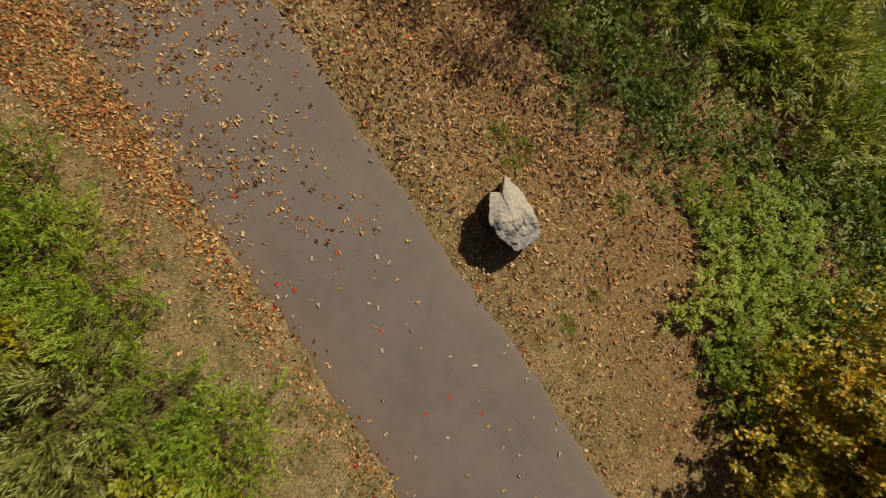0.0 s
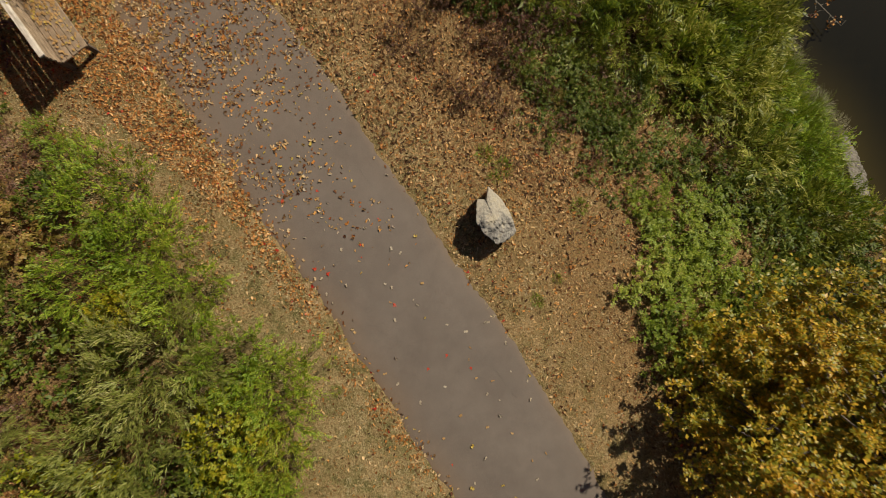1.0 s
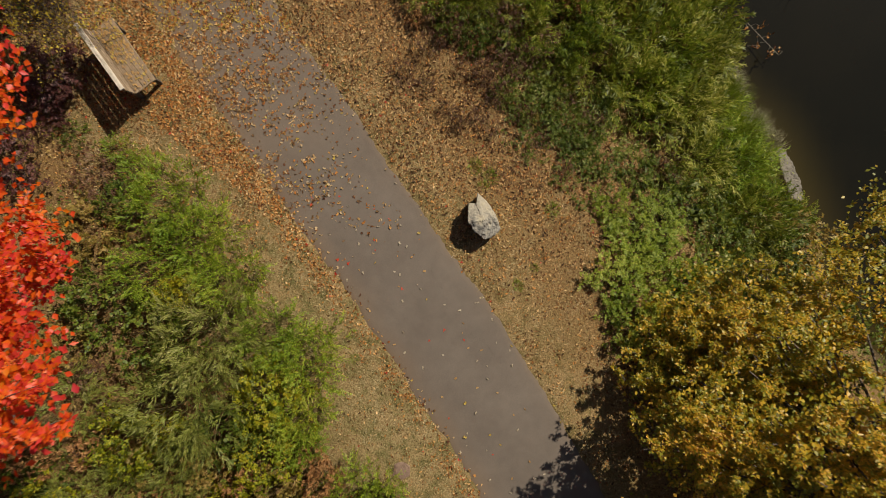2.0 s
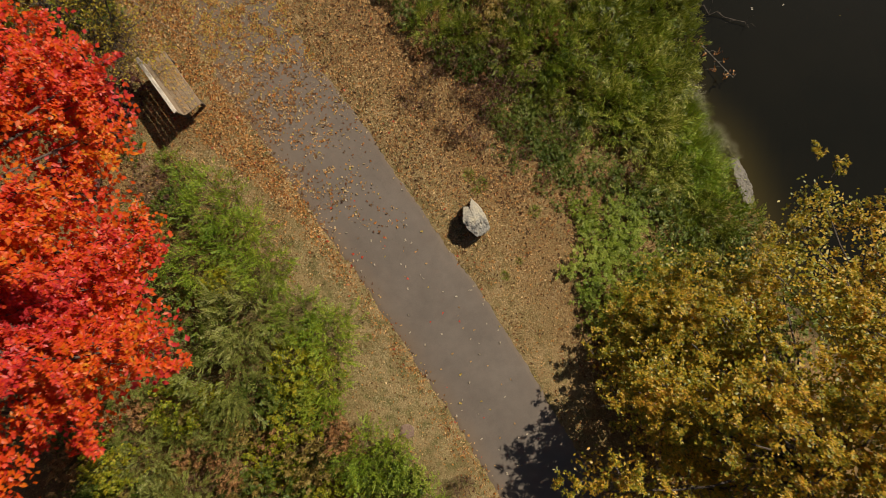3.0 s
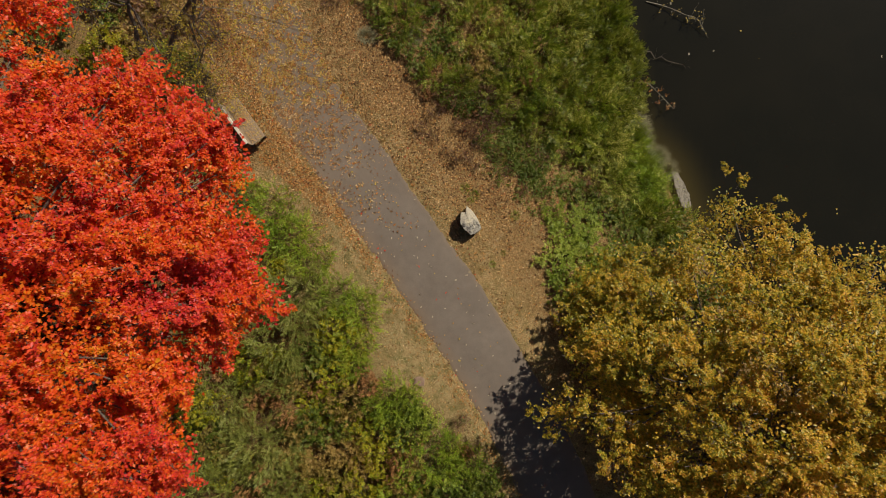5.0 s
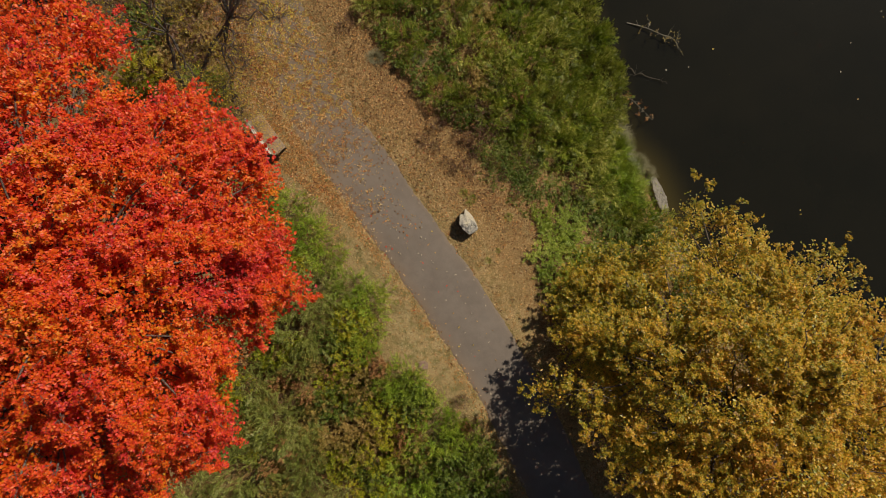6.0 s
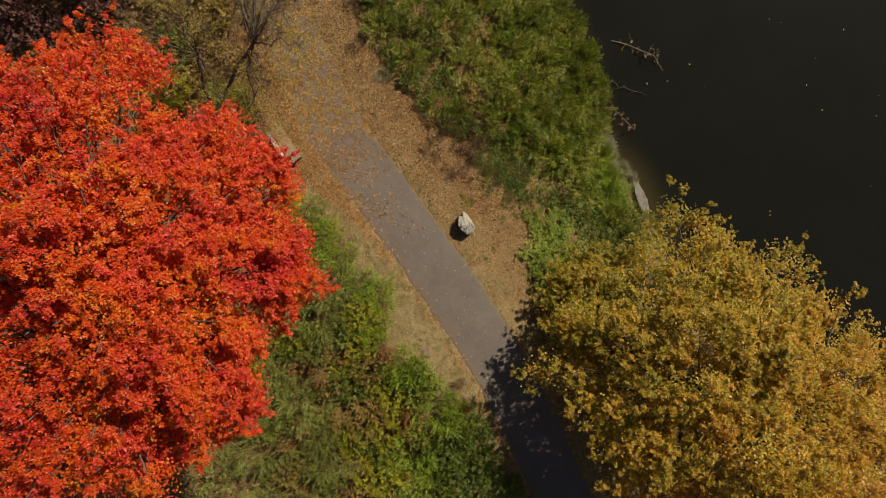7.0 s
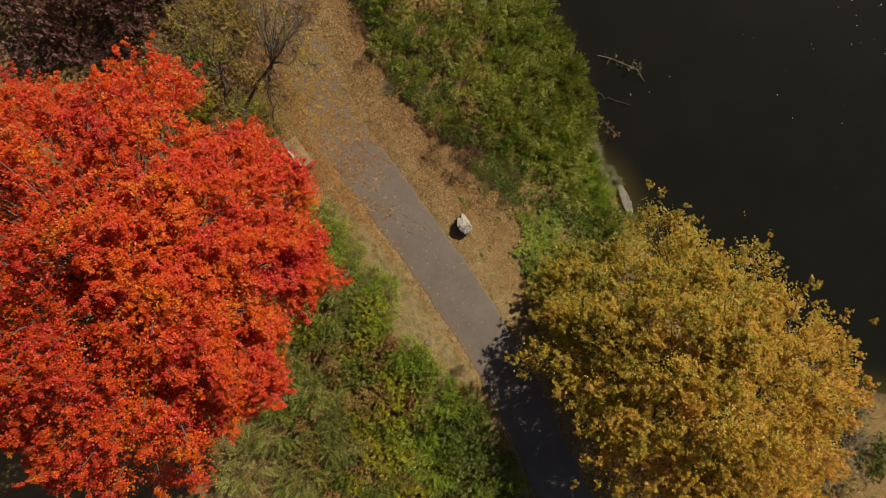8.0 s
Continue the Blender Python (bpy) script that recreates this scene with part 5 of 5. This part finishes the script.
boulder("bank_boulder", "pale grey-brown weathered boulder at the water's edge", [[
    (8.3, 2.3, zb + 0.36), (8.55, 2.3, zb + 0.3), (8.78, 1.9, zb + 0.26), (8.98, 1.5, zb + 0.24), (9.06, 1.05, zb + 0.26), (8.85, 0.85, zb + 0.4), (8.58, 1.1, zb + 0.5), (8.38, 1.7, zb + 0.5),
    (8.2, 2.4, zb - 0.5), (8.6, 2.4, zb - 0.5), (9.08, 1.6, zb - 0.5), (9.15, 0.9, zb - 0.5), (8.45, 0.8, zb - 0.5)]], (8.68, 1.55, zb), BANK_STONE, 5, 0.035, seed=9)
boulder("bank_boulder", "low grey boulder half hidden in bleached grass", [[
    (7.35, 3.35, zb + 0.3), (7.6, 3.3, zb + 0.22), (7.95, 2.85, zb + 0.2), (7.9, 2.6, zb + 0.3), (7.6, 2.75, zb + 0.42), (7.4, 3.05, zb + 0.4), (7.3, 3.45, zb - 0.4), (8.0, 2.9, zb - 0.5), (7.95, 2.55, zb - 0.5), (7.3, 2.95, zb - 0.4)]], (7.64, 2.98, zb), BANK_STONE, 5, 0.03, seed=4)
zs = float(height(-0.77, -4.62)[0])
boulder("flat_stone", "flat pinkish-grey stone slab set in the grass verge", [[
    (-0.93, -4.72, zs + 0.025), (-0.9, -4.5, zs + 0.03), (-0.74, -4.44, zs + 0.03), (-0.6, -4.55, zs + 0.028), (-0.6, -4.72, zs + 0.025), (-0.76, -4.8, zs + 0.025),
    (-0.94, -4.73, zs - 0.05), (-0.9, -4.48, zs - 0.05), (-0.58, -4.5, zs - 0.05), (-0.6, -4.78, zs - 0.05)]], (-0.76, -4.62, zs - 0.005), SLAB_STONE, 4, 0.004, seed=2)

BENCH_TURN = math.degrees(math.atan2(0.81, -0.58))


def bench():
    """Slatted wooden park bench whose back is turned from the path."""
    ob = tagged(new("park_bench"), "weathered wooden slatted park bench strewn with leaves", "bench", kind="")
    bx, by = -6.24, 3.34
    bz = float(height(bx, by)[0])
    ob.matrix_basis = pose(bx, by, bz, 0, 0, BENCH_TURN)        # x along the seat, -y towards the path

    def slat(name, size, at, material, tilt=0.0, label=""):
        bm = bmesh.new()
        box(bm, size, (0, 0, 0), None, 0.008)
        o = part(name, bm, ob, label, material)
        o.matrix_basis = pose(*at, tilt, 0, RNG.normal(0, 0.15))
    for i in range(5):
        slat("seat_slat", (1.46, 0.086, 0.036), (RNG.normal(0, 0.004), -0.42 + i * 0.095, 0.43 + 0.004 * (4 - i)), WOOD)
    for i in range(4):
        slat("back_slat", (1.46, 0.03, 0.074), (RNG.normal(0, 0.004), 0.02 + i * 0.006, 0.49 + i * 0.1), WOOD, -4)
    slat("top_rail", (1.48, 0.085, 0.045), (0, 0.05, 0.87), WOOD_PALE, 0, "sun-bleached top rail")
    for x in (-0.62, 0.62):
        slat("seat_bearer", (0.06, 0.5, 0.07), (x, -0.22, 0.375), WOOD_DARK)
        slat("front_leg", (0.07, 0.07, 0.42), (x, -0.4, 0.2), WOOD_DARK)
        slat("rear_leg", (0.07, 0.07, 0.42), (x, 0.06, 0.19), WOOD_DARK)
        slat("back_post", (0.06, 0.05, 0.48), (x, 0.075, 0.61), WOOD_DARK, -4)
    return ob


BENCH = bench()


# ---------------------------------------------------------------- fallen leaves and short grass
def drift(x, y, scale=1.0, seed=1):
    """Smooth noise about 0 to 1, for drifts and bare patches."""
    r = np.random.default_rng(seed)
    out = np.zeros_like(x)
    for i in range(14):
        a, w = r.random() * 6.283, scale * (0.7 + 2.6 * r.random() ** 1.5)
        out += np.sin((x * np.cos(a) + y * np.sin(a)) * w * 2.2 + r.random() * 6.283)
    return np.clip(0.5 + out / 9.0, 0, 1)


def path_top(dp):
    return np.interp(np.abs(dp) / PATH_HALF, [0, 0.3, 0.6, 0.85, 0.94, 1.0], [0.02, 0.018, 0.012, 0.004, 0.0, -0.006]) + 0.003


RNG = np.random.default_rng(77)
NS = 900000
lx, ly = RNG.uniform(-11.5, 7.0, NS), RNG.uniform(-12, 13, NS)
ldp, lds = CHART.at(CHART.dp, lx, ly), CHART.at(CHART.ds, lx, ly)
le = np.abs(ldp) - PATH_HALF
PEAK = NS / (18.5 * 25.0)
d1, d2 = drift(lx, ly, 1.0, 1), drift(lx, ly, 2.6, 2)
north = np.clip((ly + 1.4) / 3.0, 0, 1)
far_north = np.clip((ly - 2.2) / 3.2, 0, 1)
heap_wide = 0.3 + 0.85 * np.clip((ly - 0.3) / 2.2, 0, 1)
left = np.where(le < heap_wide, 100 + 1500 * north * (0.55 + 0.6 * d2), (110 + 420 * north + 500 * far_north) * (0.4 + d1)) * np.clip((3.8 - le) / 1.2, 0, 1)
edge_heap = np.exp(-((le - 0.08) / 0.26) ** 2) * (520 + 560 * north) * (0.4 + d2)
right = (90 + 170 * d1 + 150 * d2) * np.clip((4.8 - le) / 1.0, 0, 1) + 420 * north * np.clip((2.2 - le) / 0.8, 0, 1) + 750 * np.exp(-((le - 2.6) / 0.8) ** 2) * d1 + 220 * north
lat = ldp / PATH_HALF
on = (north * np.clip(0.75 - 0.95 * lat, 0.03, 1.3) * np.where(d2 > 0.5, 1, 0.14) * 400 * np.clip((ly + 0.6) / 1.6, 0, 1) + far_north * 1350 * np.clip(2.2 * d2 - 0.45, 0.2, 1.3)
      + np.exp(-((lat + 1.0) / 0.12) ** 2) * 560 * (0.55 + north) * (0.3 + 1.2 * d2) + np.exp(-((lat - 1.0) / 0.05) ** 2) * 80)
dens = np.where(np.abs(ldp) < PATH_HALF, on, np.where(ldp > 0, right, left + edge_heap))
dens = np.where(lds < 0.3, 0, dens)
keep = RNG.random(NS) < dens / PEAK
lx, ly, ldp, le, far_north, heap_wide = lx[keep], ly[keep], ldp[keep], le[keep], far_north[keep], heap_wide[keep]


def litter(name, label, pick, material, length, slim, shape=CRUMPLED, curl=0.9, tilt=0.35):
    x, y, dp = lx[pick], ly[pick], ldp[pick]
    n = len(x)
    z = np.where(np.abs(dp) < PATH_HALF, path_top(dp), CHART.at(CHART.z, x, y) + 0.003 + 0.009 * RNG.random(n))
    a = RNG.random(n) * 2 * np.pi
    t = np.where(np.abs(dp) < PATH_HALF, 0.3, 1.0) * RNG.normal(0, tilt, n)
    way = np.stack([np.cos(a), np.sin(a), t * 0.5], -1)
    up = unit(np.stack([RNG.normal(0, tilt, n), RNG.normal(0, tilt, n), np.ones(n)], -1))
    ln = length * RNG.uniform(0.45, 1.3, n)
    v, f = leaves(np.stack([x, y, z], -1), way, up, ln, ln * slim * RNG.uniform(0.6, 1.3, n), shape, curl * RNG.uniform(0.4, 1.6, n), 0.06)
    tagged(new(name, mesh_of(name, v, f, material)), label, "leaf litter", kind="stuff")


draw = RNG.random(len(lx))
onpath = np.abs(ldp) < PATH_HALF
rusty = np.where(ldp > 0, 0.3, np.where(le < heap_wide, 0.84, 0.42))
deep_side = (((ldp > 0) & (le > 1.5)) | (ly > 4.5) | ((ldp > 0) & (ly > 0.9))) & (RNG.random(len(lx)) < 0.72)
litter("leaf_litter", "large brown leaves heaped under the bank plants", (draw < 1 - rusty) & ~onpath & deep_side, LITTER_BIG, 0.07, 0.33, CRISP, 1.1, 0.45)
litter("leaf_litter", "curled tan and brown leaves strewn over the verges", (draw < 1 - rusty) & ~onpath & ~deep_side, LITTER, 0.057, 0.32, CRISP, 0.95, 0.5)
litter("leaf_litter", "rusty orange leaves drifted along the path's edge", (draw >= 1 - rusty) & (draw < 0.99) & ~onpath, LITTER_RUST, 0.05, 0.42, CRISP, 0.95, 0.5)
litter("leaf_litter", "scattered red leaves fallen from the maple", (draw >= 0.99) & (ly < 6) & (RNG.random(len(lx)) < np.where(ldp < 0, 0.7, 0.28)), LITTER_RED, 0.06, 0.9, STAR, 0.7)
gold = onpath & (draw < np.where(far_north > 0.6, 0.45, 0.08))
litter("leaf_litter", "yellow leaves scattered over the asphalt path", gold, LITTER_GOLD, 0.052, 0.6, CRUMPLED, 0.7)
litter("leaf_litter", "brown leaves scattered over the asphalt path", onpath & ~gold & (draw < 0.6), LITTER_TAN, 0.054, 0.62, CRUMPLED, 0.9)
litter("leaf_litter", "rusty leaves scattered over the asphalt path", onpath & ~gold & (draw >= 0.6) & (draw < 0.99), LITTER_RUST, 0.056, 0.6, CRUMPLED, 0.8)


def crumbs(n):
    """Broken leaf bits and stalks that cover the verges' soil."""
    x, y = RNG.uniform(-8, 6, n), RNG.uniform(-8, 9, n)
    dp = CHART.at(CHART.dp, x, y)
    e = np.abs(dp) - PATH_HALF
    litter_path = (0.7 * np.clip((y - 2.0) / 3.0, 0, 1) + 0.4 * np.clip((y + 0.5) / 2.0, 0, 1) * np.clip(-dp - 0.3, 0, 1)) * (0.3 + drift(x, y, 1.0, 1))
    k = ((e > 0.0) | (RNG.random(n) < litter_path)) & (e < 4.4) & ((dp > 0) | (y > 0.5)) & (CHART.at(CHART.ds, x, y) > 0.3) & (RNG.random(n) < 0.35 + 0.9 * drift(x, y, 2.0, 31))
    x, y = x[k], y[k]
    m = len(x)
    a = RNG.random(m) * 6.283
    way = np.stack([np.cos(a), np.sin(a), RNG.normal(0.1, 0.25, m)], -1)
    up = unit(np.array([0, 0, 1.0]) + RNG.normal(0, 0.5, (m, 3)))
    v, f = leaves(np.stack([x, y, np.where(e[k] > 0, CHART.at(CHART.z, x, y) + 0.004, path_top(dp[k]))], -1), way * np.where(e[k] > 0, 1, 0.6)[:, None], up, RNG.uniform(0.012, 0.045, m), RNG.uniform(0.004, 0.013, m), SLIM)
    tagged(new("leaf_crumbs", mesh_of("leaf_crumbs", v, f, LITTER)), "broken brown leaf bits and stalks on the verge soil", "leaf litter", kind="stuff")


crumbs(170000)


def lone_leaves():
    """Leaves that lie singly on the bare southern stretch of the path, on the bench and on the water."""
    stock_meshes = []
    for mat, slim, shape, n in ((LITTER_PALE, 0.6, CRUMPLED, 3), (LITTER, 0.6, CRUMPLED, 3), (LITTER_RED, 0.9, STAR, 2), (LITTER_GOLD, 0.65, CRUMPLED, 1)):
        for _ in range(n):
            v, f = leaves(np.array([[-0.5, 0, 0.0]]), np.array([[1.0, 0, 0.02]]), np.array([[RNG.normal(0, 0.1), RNG.normal(0, 0.1), 1.0]]), np.array([1.0]), np.array([slim * RNG.uniform(0.8, 1.2)]), shape, np.array([RNG.uniform(0.5, 1.1)]), 0.06)
            stock_meshes.append(mesh_of("fallen_leaf", v, f, mat))
    kind = ["pale curled dry leaf", "brown curled dry leaf", "bright red maple leaf", "yellow dry leaf"]
    index = [0, 0, 0, 1, 1, 1, 2, 2, 3]

    def drop(x, y, z, size, pool, where, group, name="fallen_leaf"):
        k = int(pool[int(RNG.integers(len(pool)))])
        ob = new(name, stock_meshes[k])
        ob.matrix_basis = pose(x, y, z, 0, 0, RNG.uniform(0, 360)) @ Matrix.Diagonal((size, size, size, 1))
        tagged(ob, kind[index[k]] + " lying on " + where, "leaf", group)
    got = 0
    while got < 125:
        y, la = RNG.uniform(-8.5, 1.6), RNG.uniform(-0.93, 0.95) * PATH_HALF
        if RNG.random() > 0.55 + 0.28 * (y + 3) / 4 or (la > 0.5 and RNG.random() < 0.4):
            continue
        x = float(np.interp(y, CENTRE[::-1, 1], CENTRE[::-1, 0])) + la * 0.82
        yy = y + la * 0.57
        dp = float(path_distance([x], [yy])[0][0])
        if abs(dp) > PATH_HALF - 0.06:
            continue
        drop(x, yy, float(path_top(np.array([dp]))[0]), RNG.uniform(0.035, 0.075), [0, 0, 1, 1, 2, 2, 3, 4, 5, 6, 8], "the asphalt path", "single leaves on the path")
        got += 1
    for x, y in ((-0.76, -1.02), (0.08, -1.83), (-2.05, -0.43), (-2.55, 0.66), (-1.82, -0.5)):
        drop(x, y, 0.02, 0.075, [6, 7], "the asphalt path", "single leaves on the path")
    for _ in range(270):
        q = BENCH.matrix_basis @ Vector((RNG.uniform(-0.1, 0.72) if RNG.random() < 0.6 else RNG.uniform(-0.7, 0.7), RNG.uniform(-0.44, -0.04), 0.466))
        drop(*q, RNG.uniform(0.03, 0.065), [3, 4, 5, 3, 4, 8], "the bench seat", "leaves on the bench")
    for _ in range(70):
        x, y = (RNG.uniform(6.5, 24), RNG.uniform(-3, 13.5)) if RNG.random() < 0.55 else (RNG.normal(21, 2.0), RNG.normal(10.5, 1.6))
        if float(lake_distance([x], [y])[0]) > -0.4:
            continue
        drop(x, y, WATER_Z + 0.004, RNG.uniform(0.03, 0.085), [0, 1, 2, 0, 1, 3, 8], "the pond water", "leaves floating on the pond", "floating_leaf")


lone_leaves()


def short_grass():
    """Thin dry grass of the verges."""
    n = 520000
    x, y = RNG.uniform(-9, 6, n), RNG.uniform(-12, 12, n)
    dp = CHART.at(CHART.dp, x, y)
    e = np.abs(dp) - PATH_HALF
    a1, a2 = drift(x, y, 0.8, 5), drift(x, y, 2.2, 6)
    dens = np.where(dp < 0, np.clip((3.0 - e) / 0.8, 0, 1) * (0.35 + 0.9 * a1), np.clip((3.2 - e) / 0.8, 0, 1) * (0.22 + 0.9 * a1 * a2) * np.clip((5 - y) / 3, 0.25, 1)) * (e > -0.03)
    k = RNG.random(n) < dens
    x, y = x[k], y[k]
    m = len(x)
    a = RNG.random(m) * 6.283
    way = np.stack([np.cos(a), np.sin(a), RNG.uniform(0.0, 0.6, m)], -1)
    v, f = leaves(np.stack([x, y, CHART.at(CHART.z, x, y) - 0.002], -1), way, np.tile([0.0, 0.0, 1.0], (m, 1)), RNG.uniform(0.03, 0.09, m), RNG.uniform(0.004, 0.008, m), SLIM)
    tagged(new("short_grass", mesh_of("short_grass", v, f, STRAW)), "short straw-coloured dry grass on the verges", "grass", kind="stuff")


short_grass()


def undergrowth(name, label, n, test, tall, material, length, width, shape=SLIM):
    """Low tangled growth between the shrubs."""
    x, y = RNG.uniform(-17, 24, n), RNG.uniform(-15, 15, n)
    dp, ds = CHART.at(CHART.dp, x, y), CHART.at(CHART.ds, x, y)
    k = test(x, y, dp, ds)
    x, y = x[k], y[k]
    m = len(x)
    z = CHART.at(CHART.z, x, y) + tall * (0.25 + 1.1 * drift(x, y, 1.6, 9)) * RNG.random(m) ** 0.7
    a = RNG.random(m) * 6.283
    way = np.stack([np.cos(a), np.sin(a), RNG.normal(0.2, 0.4, m)], -1)
    up = unit(np.array([0, 0, 1.0]) + RNG.normal(0, 0.5, (m, 3)))
    v, f = leaves(np.stack([x, y, z], -1), way, up, length * RNG.uniform(0.6, 1.3, m), width * RNG.uniform(0.7, 1.3, m), shape)
    tagged(new(name, mesh_of(name, v, f, material)), label, "undergrowth", kind="stuff")


undergrowth("undergrowth", "dark green weeds between the shrubs and the shaded path", 120000, lambda x, y, dp, ds: (dp < -1.3) & (dp > -3.6) & (y < -6.2 - 0.8 * drift(x, y, 2.0, 12)) & (x > -9), 0.35, DEEP, 0.075, 0.035)
undergrowth("undergrowth", "tangled tawny undergrowth between the shrubs", 100000, lambda x, y, dp, ds: (dp < -4.0) & (dp > -13) & (drift(x, y, 0.9, 3) > 0.4), 0.25, TAWNY, 0.07, 0.035)
# this layer's dark leaf colour paints the shade in gaps between shrubs
undergrowth("undergrowth", "green undergrowth, darkened for the shaded gaps between the shrubs", 120000, lambda x, y, dp, ds: (dp < -3.9) & (dp > -13) & (drift(x, y, 0.9, 3) < 0.5), 0.25, DEEP, 0.07, 0.03)
undergrowth("undergrowth", "olive undergrowth on the pond bank", 170000, lambda x, y, dp, ds: (dp > 4.2) & (dp < 26) & (ds > 0.15) & (drift(x, y, 0.9, 4) > 0.3), 0.4, WILLOW, 0.09, 0.025)


# ---------------------------------------------------------------- dead wood
def dead_branch(name, label, line, thick, twigs, bark, leaf=None, n_leaf=0):
    """A fallen branch with side twigs and a few leaves left on it."""
    line = np.array(line, float)
    o = line[0]
    ob = tagged(new(name), label, "branch")
    ob.location = o
    ln = spline(line, 5)[None] if len(line) > 2 else arcs(line[:1], line[-1:], np.array([0.06]), 9, 0.05)
    v, f = tubes(ln, thick, thick * 0.35, 5)
    part("stick", mesh_of("stick", v - o, f, bark), ob)
    if twigs:
        sprigs(ob, leaf, bark, ln[0, 3:], 0.5, twigs, n_leaf, 0.08, 0.045, o, thick * 0.35)


dead_branch("fallen_branch", "pale dead branch with a few yellow leaves in the pond", [(7.5, 8.62, WATER_Z + 0.02), (8.2, 8.4, WATER_Z + 0.1), (8.9, 8.05, WATER_Z + 0.2), (9.3, 7.9, WATER_Z + 0.2), (9.6, 7.5, WATER_Z + 0.12)], 0.02, 1, BARK_PALE, LITTER_GOLD, 4)
dead_branch("fallen_branch", "pale dead branch with a few orange leaves in the pond", [(6.5, 5.35, WATER_Z + 0.5), (7.0, 5.52, WATER_Z + 0.4), (7.43, 5.55, WATER_Z + 0.3), (7.9, 5.15, WATER_Z + 0.25), (8.4, 4.6, WATER_Z + 0.3)], 0.018, 1, BARK_PALE, LITTER_RUST, 5)
dead_branch("fallen_branch", "dark half-sunken branch in the pond", [(7.2, 6.9, WATER_Z + 0.02), (8.9, 6.2, WATER_Z + 0.05)], 0.016, 2, BARK)
dead_branch("fallen_branch", "long thin dead branch lying across the leafy path", [(-7.7, 7.1, 0.14), (-6.9, 7.08, 0.1), (-6.12, 6.95, 0.08), (-5.0, 6.62, 0.06), (-4.0, 6.2, 0.05)], 0.014, 1, BARK_PALE)
dead_branch("fallen_branch", "long thin dead branch lying across the leafy path", [(-7.7, 6.4, 0.1), (-5.2, 6.1, 0.05)], 0.01, 1, BARK)
dead_branch("fallen_branch", "thin dead branch lying across the leafy path", [(-7.95, 6.2, 0.08), (-7.3, 5.6, 0.07), (-6.84, 5.19, 0.06), (-6.2, 4.8, 0.05), (-5.47, 4.38, 0.045)], 0.012, 0, BARK_PALE)
